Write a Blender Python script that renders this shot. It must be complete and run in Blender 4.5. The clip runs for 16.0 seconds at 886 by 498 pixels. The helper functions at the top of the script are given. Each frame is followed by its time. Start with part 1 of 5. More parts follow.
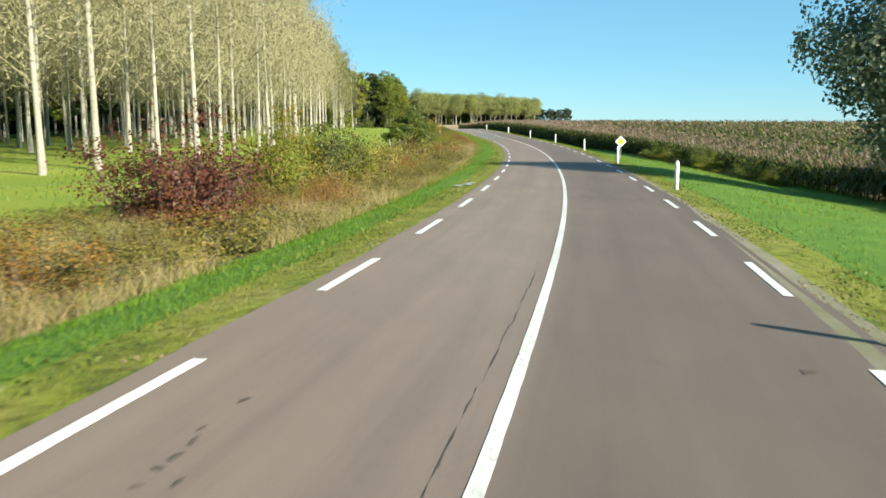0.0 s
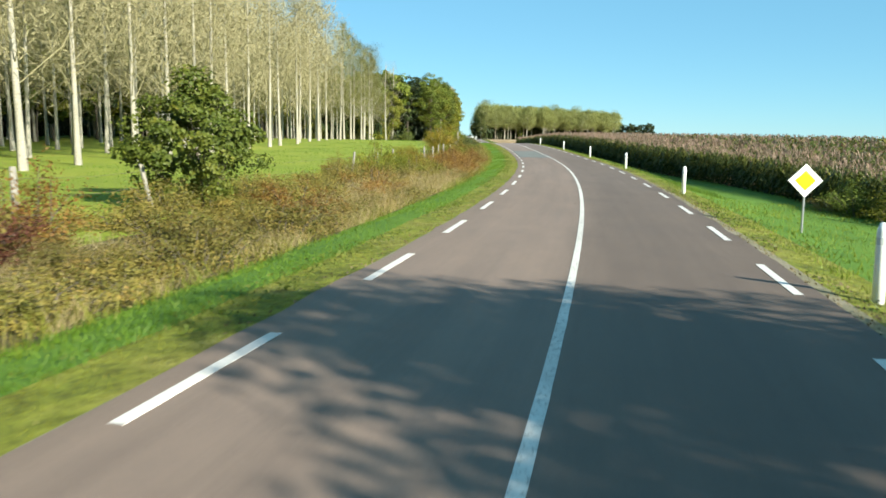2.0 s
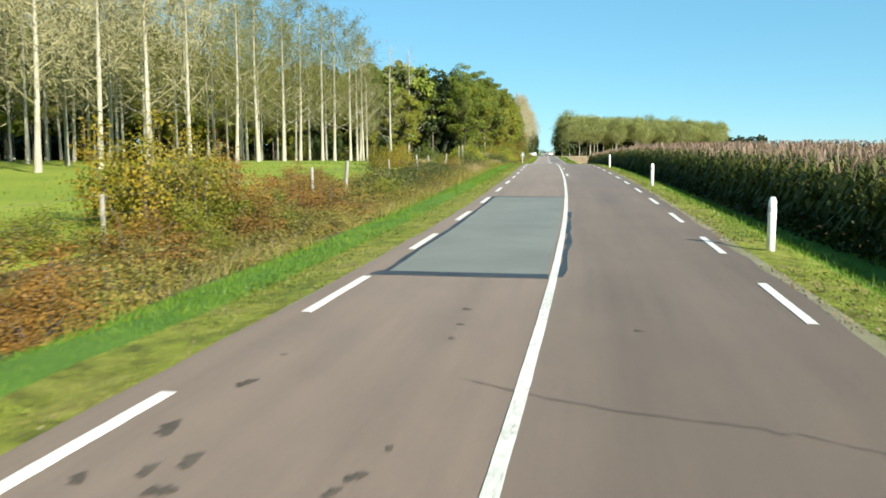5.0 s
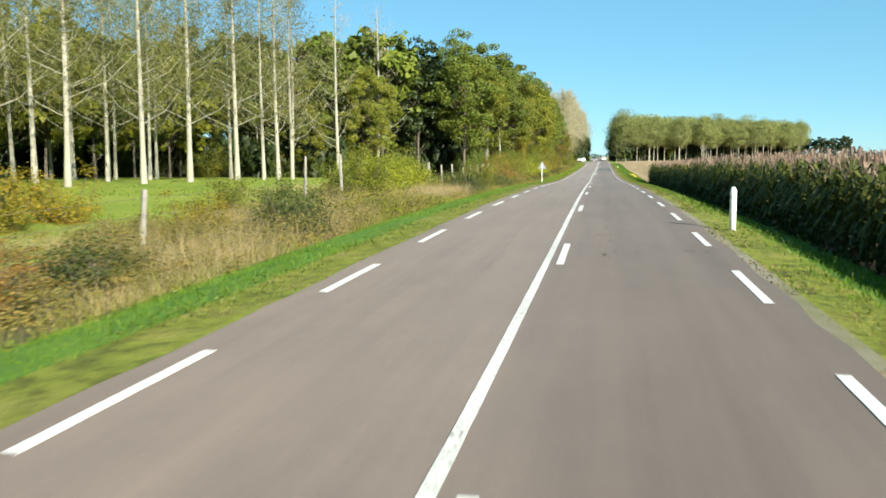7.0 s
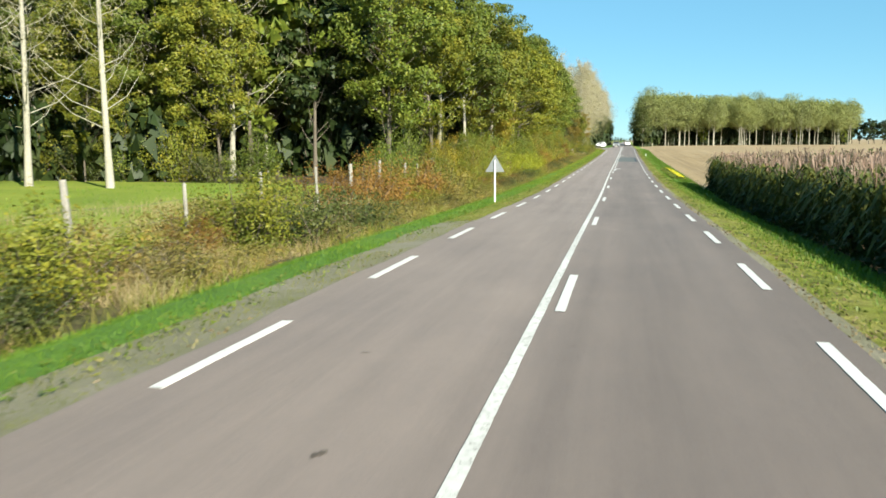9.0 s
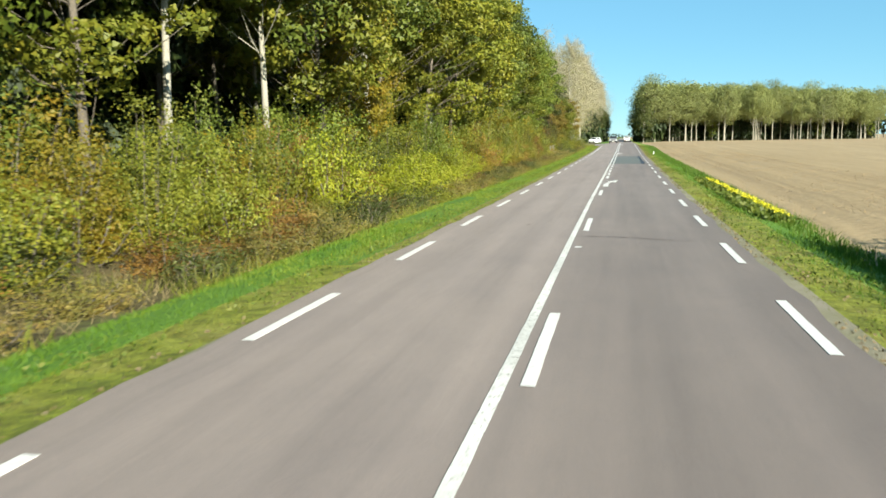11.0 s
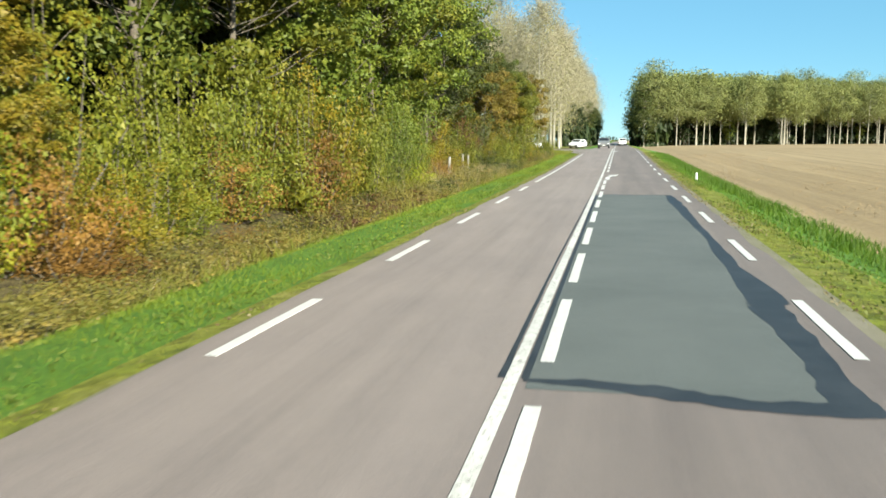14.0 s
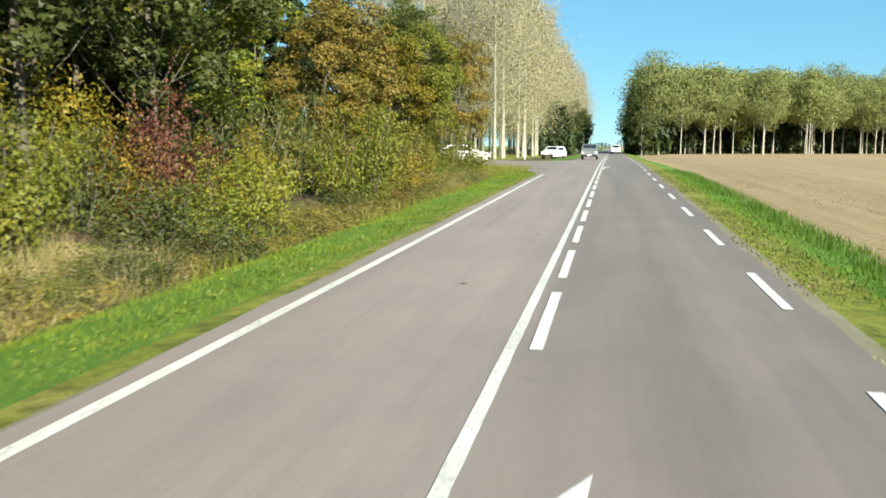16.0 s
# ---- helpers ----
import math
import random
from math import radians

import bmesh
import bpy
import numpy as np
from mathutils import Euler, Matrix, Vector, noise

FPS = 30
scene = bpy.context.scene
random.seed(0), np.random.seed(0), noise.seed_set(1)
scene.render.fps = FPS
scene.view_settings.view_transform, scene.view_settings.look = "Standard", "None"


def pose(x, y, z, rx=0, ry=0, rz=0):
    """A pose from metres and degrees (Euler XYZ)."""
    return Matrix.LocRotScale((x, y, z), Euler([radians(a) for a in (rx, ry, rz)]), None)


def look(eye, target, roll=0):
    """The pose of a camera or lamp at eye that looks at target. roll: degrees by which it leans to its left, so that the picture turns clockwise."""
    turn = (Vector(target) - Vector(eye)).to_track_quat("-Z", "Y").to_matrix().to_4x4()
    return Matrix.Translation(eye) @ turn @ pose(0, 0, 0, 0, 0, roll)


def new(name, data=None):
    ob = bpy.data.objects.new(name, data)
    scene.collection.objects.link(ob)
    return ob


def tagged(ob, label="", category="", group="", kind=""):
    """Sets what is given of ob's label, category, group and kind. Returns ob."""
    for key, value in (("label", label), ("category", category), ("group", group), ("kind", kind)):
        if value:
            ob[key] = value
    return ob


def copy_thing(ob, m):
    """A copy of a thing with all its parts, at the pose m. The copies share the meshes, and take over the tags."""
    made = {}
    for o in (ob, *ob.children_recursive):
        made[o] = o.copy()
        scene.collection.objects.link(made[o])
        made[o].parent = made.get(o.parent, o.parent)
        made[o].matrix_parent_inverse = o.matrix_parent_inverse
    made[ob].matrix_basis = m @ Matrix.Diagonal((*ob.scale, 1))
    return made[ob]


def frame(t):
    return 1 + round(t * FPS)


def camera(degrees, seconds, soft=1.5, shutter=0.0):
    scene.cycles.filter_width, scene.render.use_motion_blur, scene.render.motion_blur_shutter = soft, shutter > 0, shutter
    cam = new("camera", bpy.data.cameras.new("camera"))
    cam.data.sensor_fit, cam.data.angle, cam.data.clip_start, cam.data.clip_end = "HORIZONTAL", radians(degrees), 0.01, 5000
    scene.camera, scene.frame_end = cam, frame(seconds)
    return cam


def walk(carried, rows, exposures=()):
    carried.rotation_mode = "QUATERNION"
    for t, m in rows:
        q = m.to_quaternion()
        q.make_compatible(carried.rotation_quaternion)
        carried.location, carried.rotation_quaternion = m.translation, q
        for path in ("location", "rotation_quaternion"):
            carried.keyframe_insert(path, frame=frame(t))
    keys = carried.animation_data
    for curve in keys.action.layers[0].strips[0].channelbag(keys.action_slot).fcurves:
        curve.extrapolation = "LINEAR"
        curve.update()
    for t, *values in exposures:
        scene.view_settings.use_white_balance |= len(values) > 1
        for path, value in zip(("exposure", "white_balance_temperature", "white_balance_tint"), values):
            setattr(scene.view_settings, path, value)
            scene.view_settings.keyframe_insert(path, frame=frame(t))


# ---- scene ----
cam = camera(54.7, 16.0, soft=1.6, shutter=0.1)

# the road's centre line: curvature (1e-4 per metre) and height at even steps along it
BEND = [31.19, 29.26, 27.32, 25.39, 23.45, 21.52, 19.55, 17.45, 15.94, 16.05, 17.9, 20.27, 21.15, 19.69, 16.38, 12.44,
        9.21, 6.96, 5.25, 3.57, 1.76, 0.44, 0.28, 0.76, 0.93, 0.32, -1.04, -2.68, -4.25]
RISE = [1.31, 0.84, 0.35, 0.05, -0.05, 0.04, 0.26, 0.69, 0.95, 0.70, 0.18, 0.01, 0.01, 0.07, 0.20, 0.48, 0.70, 0.65, 0.50]

# seconds, place, pitch, roll, heading
WALK = [
    (0.0, -19.728, 29.814, 2.573, -8.465, 0.046, -4.704),
    (0.5, -16.709, 40.770, 2.397, -8.079, 0.153, -2.897),
    (1.0, -14.277, 51.079, 2.267, -7.885, 0.261, -1.525),
    (1.5, -11.872, 62.167, 2.154, -7.876, 0.587, -0.383),
    (2.0, -9.641, 73.204, 2.070, -7.528, 0.785, 0.497),
    (2.5, -7.593, 84.375, 2.015, -7.224, 0.348, 1.545),
    (3.0, -5.792, 95.350, 1.989, -7.034, 0.296, 2.728),
    (3.5, -4.246, 106.584, 1.991, -7.146, 0.476, 3.666),
    (4.0, -2.830, 117.810, 2.022, -6.735, 0.580, 4.702),
    (4.5, -1.659, 128.305, 2.070, -6.662, 0.130, 5.774),
    (5.0, -0.625, 139.811, 2.136, -6.443, 0.029, 6.826),
    (5.2, -0.276, 144.447, 2.167, -6.435, 0.141, 7.263),
    (5.9, 0.653, 162.137, 2.329, -6.342, 0.066, 8.946),
    (6.6, 1.207, 179.839, 2.589, -6.248, -0.009, 10.121),
    (7.3, 1.514, 197.543, 2.819, -6.154, -0.084, 10.961),
    (7.5, 1.498, 201.399, 2.864, -6.253, 0.537, 11.076),
    (8.0, 1.534, 212.397, 2.967, -6.225, 0.244, 11.411),
    (8.5, 1.462, 223.448, 2.988, -7.098, 0.175, 11.880),
    (9.0, 1.397, 234.499, 2.917, -7.233, -0.224, 12.051),
    (9.2, 1.368, 238.898, 2.872, -7.307, -0.547, 11.984),
    (9.9, 1.292, 254.126, 2.675, -7.319, -0.597, 11.972),
    (10.6, 1.201, 269.355, 2.391, -7.330, -0.648, 11.996),
    (11.3, 1.093, 284.583, 2.177, -7.342, -0.698, 11.984),
    (11.5, 1.002, 289.121, 2.141, -7.412, -0.130, 11.850),
    (12.0, 0.924, 300.311, 2.081, -7.464, 0.291, 11.628),
    (12.5, 0.901, 311.330, 2.045, -7.049, -0.417, 11.455),
    (13.0, 0.910, 322.574, 2.032, -6.950, -0.772, 11.610),
    (13.5, 0.876, 333.484, 2.040, -6.829, -0.260, 11.595),
    (14.0, 0.858, 343.874, 2.051, -7.209, -0.292, 11.566),
    (14.5, 0.889, 355.137, 2.069, -6.667, -0.513, 11.545),
    (15.0, 0.920, 365.430, 2.094, -6.794, -0.623, 11.626),
    (15.5, 0.823, 376.750, 2.127, -6.933, 0.637, 11.204),
    (16.0, 0.935, 387.070, 2.157, -6.862, 0.129, 11.075),
]
walk(cam, [(t, pose(x, y, z, 90 + p, 0, h) @ pose(0, 0, 0, 0, 0, r)) for t, x, y, z, p, r, h in WALK],
     exposures=[(0.0, 1.43, 6500, 1), (16.0, 1.43, 6500, 0)])

# ---- daylight: low autumn sun behind the camera's right shoulder, clear sky ----
SUN_AZ, SUN_EL = 137.0, 25.8
world = bpy.data.worlds.new("sky")
scene.world = world
world.use_nodes = True
wn = world.node_tree
sky = wn.nodes.new("ShaderNodeTexSky")
sky.sky_type = 'NISHITA'
sky.sun_disc = False
sky.sun_elevation, sky.sun_rotation = radians(SUN_EL), radians(SUN_AZ)
sky.air_density, sky.dust_density, sky.ozone_density, sky.altitude = 0.8, 0.0, 3.0, 900
tint = wn.nodes.new("ShaderNodeMix")
tint.data_type, tint.blend_type = 'RGBA', 'MULTIPLY'
tint.inputs[0].default_value = 1.0
tint.inputs[7].default_value = (0.89, 1.025, 1.05, 1)
wn.links.new(sky.outputs[0], tint.inputs[6])
haze = wn.nodes.new("ShaderNodeMix")
haze.data_type = 'RGBA'
haze.inputs[0].default_value = 0.5
haze.inputs[7].default_value = (2.0, 5.2, 7.5, 1)
wn.links.new(tint.outputs[2], haze.inputs[6])
wn.links.new(haze.outputs[2], wn.nodes["Background"].inputs[0])
wn.nodes["Background"].inputs[1].default_value = 0.05
sun = new("sun", bpy.data.lights.new("sun", 'SUN'))
sun.data.energy, sun.data.angle, sun.data.color = 4.95, radians(0.55), (1.0, 0.918, 0.805)
to_sun = Vector((math.sin(radians(SUN_AZ)) * math.cos(radians(SUN_EL)), math.cos(radians(SUN_AZ)) * math.cos(radians(SUN_EL)), math.sin(radians(SUN_EL))))
sun.matrix_world = look(to_sun * 60, (0, 0, 0))

# ---- the line of the road ----
STEP = 0.5
SS = np.arange(-60, 1000, STEP)
bend = np.interp(SS, np.arange(-20, 321, 12.0), np.array(BEND) * 1e-4)
bend[SS > 316] = 0
turn = np.concatenate([[0], np.cumsum((bend[1:] + bend[:-1]) / 2 * STEP)])
i0 = int(np.argmin(abs(SS - 330)))
turn -= turn[i0]
RX = np.concatenate([[0], np.cumsum((-np.sin(turn[1:]) - np.sin(turn[:-1])) / 2 * STEP)])
RY = np.concatenate([[0], np.cumsum((np.cos(turn[1:]) + np.cos(turn[:-1])) / 2 * STEP)])
RX -= RX[i0]
RY -= RY[i0] - 330


def smooth_rise(s):
    """Height of the road's middle, a smooth curve through RISE."""
    k = np.array(RISE)
    u = (np.clip(s, -20, 519.9) + 20) / 30
    i = np.asarray(u).astype(int)
    t = u - i
    q = np.concatenate([[2 * k[0] - k[1]], k, [2 * k[-1] - k[-2]]])
    a, b, c, d = q[i], q[i + 1], q[i + 2], q[i + 3]
    return .5 * (2 * b + (c - a) * t + (2 * a - 5 * b + 4 * c - d) * t * t + (3 * b - a - 3 * c + d) * t ** 3)


LEFT_E = [0, 3.35, 3.6, 5.0, 6.6, 7.6, 9.2, 12, 30, 5000]
LEFT_Z = [0, -.01, -.05, -.07, -.50, -.52, -.05, .12, .30, .30]
MOUTH_Z = [0, -.01, -.03, -.03, -.02, 0, .03, .08, .15, .30]
RIGHT_E = [0, 3.4, 3.65, 4.7, 6.2, 7.2, 9.5, 15, 60, 5000]
RIGHT_Z = [0, -.01, -.05, -.10, -.75, -.85, -.75, -.65, -.6, -.6]
WIDE_E = [0, 3.4, 3.65, 6.5, 9.0, 13.0, 16, 20, 60, 5000]
WIDE_Z = [0, -.01, -.05, -.25, -.62, -1.25, -1.3, -1.1, -.9, -.9]
OPEN_Z = [0, -.01, -.05, -.12, -.40, -.42, -.30, -.20, -.1, -.1]


def side(s, e):
    """Height of the ground above the road's middle, e metres to its left (negative: right)."""
    if e >= 0:
        v = min(1, max(0, (s - 430) / 10))
        return float(np.interp(e, LEFT_E, LEFT_Z)) * (1 - v) + float(np.interp(e, LEFT_E, MOUTH_Z)) * v
    w = min(1, max(0, (s - 85) / 50))
    v = min(1, max(0, (s - 285) / 20))
    a = float(np.interp(-e, WIDE_E, WIDE_Z)) * (1 - w) + float(np.interp(-e, RIGHT_E, RIGHT_Z)) * w
    return a * (1 - v) + float(np.interp(-e, RIGHT_E, OPEN_Z)) * v


def place(s, e, up=0.0):
    """The point of the ground s along the road and e to its left."""
    a = float(np.interp(s, SS, turn))
    return Vector((float(np.interp(s, SS, RX)) - math.cos(a) * e, float(np.interp(s, SS, RY)) - math.sin(a) * e,
                   float(smooth_rise(s)) + side(s, e) + up))


def heading(s):
    return math.degrees(float(np.interp(s, SS, turn)))


def along(y):
    """The road's own length at the northing y."""
    return float(np.interp(y, RY, SS))


def ground_at(x, y):
    s = along(y)
    a = float(np.interp(s, SS, turn))
    e = -(x - float(np.interp(s, SS, RX))) * math.cos(a)
    s2 = s + (x - float(np.interp(s, SS, RX))) * -math.sin(a)
    return float(smooth_rise(s2)) + side(s2, e)


# ---- materials ----
def material(name, rough=0.8):
    m = bpy.data.materials.new(name)
    m.use_nodes = True
    n = m.node_tree.nodes
    b = n["Principled BSDF"]
    b.inputs["Roughness"].default_value = rough
    b.inputs["Specular IOR Level"].default_value = 0.3
    return m, m.node_tree, b


def ramp(nt, fac, stops):
    r = nt.nodes.new("ShaderNodeValToRGB")
    el = r.color_ramp.elements
    while len(el) < len(stops):
        el.new(0.5)
    for k, (p, c) in zip(el, stops):
        k.position, k.color = p, (*c, 1)
    if fac is not None:
        nt.links.new(fac, r.inputs[0])
    return r.outputs[0]


def noise_of(nt, scale, detail=4, rough=0.6, stretch=None, coord=None):
    tc = nt.nodes.new("ShaderNodeTexCoord")
    v = coord or tc.outputs["Object"]
    if stretch:
        mp = nt.nodes.new("ShaderNodeMapping")
        mp.inputs["Scale"].default_value = stretch
        nt.links.new(v, mp.inputs[0])
        v = mp.outputs[0]
    t = nt.nodes.new("ShaderNodeTexNoise")
    t.inputs["Scale"].default_value, t.inputs["Detail"].default_value, t.inputs["Roughness"].default_value = scale, detail, rough
    nt.links.new(v, t.inputs["Vector"])
    return t.outputs["Fac"]


def mix(nt, fac, a, b, mode='MIX'):
    m = nt.nodes.new("ShaderNodeMix")
    m.data_type, m.blend_type = 'RGBA', mode
    for sock, val in ((m.inputs[0], fac), (m.inputs[6], a), (m.inputs[7], b)):
        if isinstance(val, (int, float)):
            sock.default_value = val
        elif isinstance(val, tuple):
            sock.default_value = (*val, 1)
        else:
            nt.links.new(val, sock)
    return m.outputs[2]


def bump(nt, b, height, strength=0.4, dist=0.02):
    k = nt.nodes.new("ShaderNodeBump")
    k.inputs["Strength"].default_value, k.inputs["Distance"].default_value = strength, dist
    nt.links.new(height, k.inputs["Height"])
    nt.links.new(k.outputs[0], b.inputs["Normal"])


def two_scale(name, big, small, big_scale=0.25, small_scale=12.0, rough=0.9, relief=0.5, dist=0.03, stretch=None, mid=0):
    """A rough surface whose colour varies in large patches and in fine grain."""
    m, nt, b = material(name, rough)
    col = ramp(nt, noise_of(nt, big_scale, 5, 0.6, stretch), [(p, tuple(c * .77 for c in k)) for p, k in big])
    fine = noise_of(nt, small_scale, 6, 0.7)
    out = mix(nt, 1.0, col, ramp(nt, fine, small), 'MULTIPLY')
    if mid:
        out = mix(nt, 1.0, out, ramp(nt, noise_of(nt, mid, 4, .65), [(.34, (.62, .57, .55)), (.5, (1, 1, 1)), (.68, (1.22, 1.25, 1.1))]), 'MULTIPLY')
    nt.links.new(out, b.inputs["Base Color"])
    bump(nt, b, fine, relief, dist)
    return m


def leafy(name, stops, through_leaf=0.29, rough=0.55, own_hue=.3):
    """Leaves: each one takes its own hue, each plant its own lightness, and some light comes through."""
    m, nt, b = material(name, rough)
    g = nt.nodes.new("ShaderNodeNewGeometry")
    spot = nt.nodes.new("ShaderNodeMapRange")
    spot.inputs[1].default_value, spot.inputs[2].default_value = .3, .7
    nt.links.new(noise_of(nt, 1.5, 3, .6), spot.inputs[0])
    hue = nt.nodes.new("ShaderNodeMix")
    hue.inputs[0].default_value = own_hue
    nt.links.new(spot.outputs[0], hue.inputs[2])
    nt.links.new(g.outputs["Random Per Island"], hue.inputs[3])
    col = ramp(nt, hue.outputs[0], stops)
    oi = nt.nodes.new("ShaderNodeObjectInfo")
    shade = ramp(nt, oi.outputs["Random"], [(0, (.61, .605, .61)), (1, (.92, .91, .86))])
    col = mix(nt, 1.0, col, shade, 'MULTIPLY')
    spray = ramp(nt, noise_of(nt, .9, 3, .6), [(.3, (.78, .86, .8)), (.5, (1, 1, 1)), (.7, (1.15, 1.08, 1.0))])
    col = mix(nt, 1.0, col, spray, 'MULTIPLY')
    nt.links.new(col, b.inputs["Base Color"])
    t = nt.nodes.new("ShaderNodeBsdfTranslucent")
    nt.links.new(col, t.inputs[0])
    mx = nt.nodes.new("ShaderNodeMixShader")
    mx.inputs[0].default_value = through_leaf
    nt.links.new(b.outputs[0], mx.inputs[1])
    nt.links.new(t.outputs[0], mx.inputs[2])
    nt.links.new(mx.outputs[0], nt.nodes["Material Output"].inputs[0])
    return m


def paint(name, colour, rough=0.5, wear=0.12, scale=30):
    m, nt, b = material(name, rough)
    n = noise_of(nt, scale, 5, 0.65)
    lo = tuple(c * (1 - wear * 2) for c in colour)
    nt.links.new(ramp(nt, n, [(0.3, lo), (0.55, colour)]), b.inputs["Base Color"])
    return m


def asphalt_material():
    m, nt, b = material("asphalt", 0.76)
    b.inputs["Specular IOR Level"].default_value = .34
    patches = ramp(nt, noise_of(nt, 0.06, 4, 0.6, (1, .25, 1)), [(0.3, (.180, .131, .106)), (0.7, (.210, .159, .134))])
    sep = nt.nodes.new("ShaderNodeSeparateXYZ")
    nt.links.new(nt.nodes.new("ShaderNodeTexCoord").outputs["Object"], sep.inputs[0])
    span = nt.nodes.new("ShaderNodeMapRange")
    span.inputs[1].default_value, span.inputs[2].default_value = 150, 330
    nt.links.new(sep.outputs[1], span.inputs[0])
    patches = mix(nt, span.outputs[0], patches, ramp(nt, noise_of(nt, 0.05, 4, 0.6, (1, .25, 1)), [(0.3, (.242, .197, .184)), (0.7, (.277, .230, .217))]))
    lane = nt.nodes.new("ShaderNodeAttribute")
    lane.attribute_name = "lane"
    streak = ramp(nt, noise_of(nt, 1.6, 5, 0.65, (1, .03, 1), lane.outputs["Vector"]), [(0.25, (.80, .80, .80)), (0.5, (.99, .99, .98)), (0.75, (1.14, 1.13, 1.11))])
    col = mix(nt, 1.0, patches, streak, 'MULTIPLY')
    lx = nt.nodes.new("ShaderNodeSeparateXYZ")
    nt.links.new(lane.outputs["Vector"], lx.inputs[0])
    span2 = nt.nodes.new("ShaderNodeMapRange")
    span2.inputs[1].default_value, span2.inputs[2].default_value = -3.5, 3.5
    nt.links.new(lx.outputs[0], span2.inputs[0])
    # lane tones and wheel tracks; lens vignetting is put into the right lane's colour
    tracks_and_vignette = ramp(nt, span2.outputs[0], [(0, (.62, .62, .61)), (.13, (.77, .77, .77)), (.21, (.74, .74, .74)), (.285, (.71, .71, .71)), (.37, (.76, .76, .76)), (.46, (.83, .83, .83)), (.54, (1.0, 1.0, 1.0)),
                                         (.63, (1.05, 1.05, 1.04)), (.73, (.99, .99, .99)), (.83, (1.06, 1.06, 1.05)), (.955, (.98, .98, .97)), (1, (.84, .84, .83))])
    tracks_and_vignette.node.color_ramp.interpolation = 'B_SPLINE'
    col = mix(nt, 1.0, col, tracks_and_vignette, 'MULTIPLY')
    # right lane darker again before y = 100, easing off by 170
    first_stretch = nt.nodes.new("ShaderNodeMapRange")
    first_stretch.inputs[1].default_value, first_stretch.inputs[2].default_value = 100, 170
    nt.links.new(sep.outputs[1], first_stretch.inputs[0])
    worn = ramp(nt, span2.outputs[0], [(0, (.90, .90, .89)), (.3, (.87, .87, .86)), (.47, (.85, .85, .84)), (.53, (1, 1, 1))])
    col = mix(nt, 1.0, col, mix(nt, first_stretch.outputs[0], worn, (1.0, 1.0, 1.0)), 'MULTIPLY')
    mottle = ramp(nt, noise_of(nt, .55, 5, 0.7, (1, .5, 1)), [(0.3, (.90, .90, .91)), (0.7, (1.09, 1.08, 1.06))])
    col = mix(nt, 1.0, col, mottle, 'MULTIPLY')
    stone = noise_of(nt, 130, 3, 0.8)
    col = mix(nt, 1.0, col, ramp(nt, stone, [(0.25, (.62, .62, .63)), (0.75, (1.28, 1.27, 1.24))]), 'MULTIPLY')
    spots = ramp(nt, noise_of(nt, 1.7, 5, 0.75, (1, .5, 1)), [(0.70, (1, 1, 1)), (0.78, (.6, .58, .57))])
    col = mix(nt, 0.8, col, spots, 'MULTIPLY')
    nt.links.new(col, b.inputs["Base Color"])
    bump(nt, b, stone, 0.5, 0.006)
    return m


ASPHALT = asphalt_material()
PATCH = two_scale("fresh asphalt", [(0.3, (.178, .185, .172)), (0.7, (.226, .232, .216))], [(0.25, (.7, .7, .7)), (0.75, (1.2, 1.2, 1.2))], 0.5, 120, 0.8, 0.5, 0.006)
PATCH_DARK = two_scale("newer grey asphalt", [(0.3, (.132, .142, .136)), (0.7, (.170, .180, .172))], [(0.25, (.7, .7, .7)), (0.75, (1.2, 1.2, 1.2))], 0.5, 120, 0.8, 0.5, 0.006)
TAR = two_scale("tar seal", [(0.3, (.03, .031, .036)), (0.7, (.055, .056, .062))], [(0.2, (.7, .7, .7)), (0.8, (1.2, 1.2, 1.2))], 2, 60, 0.55, 0.4, 0.004)


def line_material():
    """Road paint, worn through in flecks and crossed by hairline cracks."""
    m, nt, b = material("road paint", .6)
    col = ramp(nt, noise_of(nt, 11, 5, .65), [(.3, (.48, .455, .42)), (.55, (.63, .60, .56))])
    worn = ramp(nt, noise_of(nt, 16, 6, .8, (1.6, .7, 1)), [(.55, (1, 1, 1)), (.61, (.40, .37, .35))])
    col = mix(nt, 1.0, col, worn, 'MULTIPLY')
    long = ramp(nt, noise_of(nt, .35, 3, .6), [(.4, (.86, .86, .86)), (.6, (1.06, 1.06, 1.06))])
    nt.links.new(mix(nt, 1.0, col, long, 'MULTIPLY'), b.inputs["Base Color"])
    return m


LINE = line_material()
LINE_FRESH = paint("clean road paint", (.60, .57, .54), 0.6, 0.08, 14)
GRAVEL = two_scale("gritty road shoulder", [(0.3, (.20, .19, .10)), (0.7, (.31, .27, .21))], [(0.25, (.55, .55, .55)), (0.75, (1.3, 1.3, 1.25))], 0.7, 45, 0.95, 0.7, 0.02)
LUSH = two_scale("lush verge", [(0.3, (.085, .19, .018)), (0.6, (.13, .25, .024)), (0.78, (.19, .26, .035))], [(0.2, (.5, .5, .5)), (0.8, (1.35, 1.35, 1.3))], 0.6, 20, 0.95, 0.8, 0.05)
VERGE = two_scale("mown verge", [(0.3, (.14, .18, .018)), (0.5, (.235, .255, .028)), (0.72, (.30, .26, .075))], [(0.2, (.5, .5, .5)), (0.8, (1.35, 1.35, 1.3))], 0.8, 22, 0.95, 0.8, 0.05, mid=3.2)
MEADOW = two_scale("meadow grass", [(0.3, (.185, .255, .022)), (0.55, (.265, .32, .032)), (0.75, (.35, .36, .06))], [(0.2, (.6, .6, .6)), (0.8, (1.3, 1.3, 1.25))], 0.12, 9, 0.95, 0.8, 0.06)
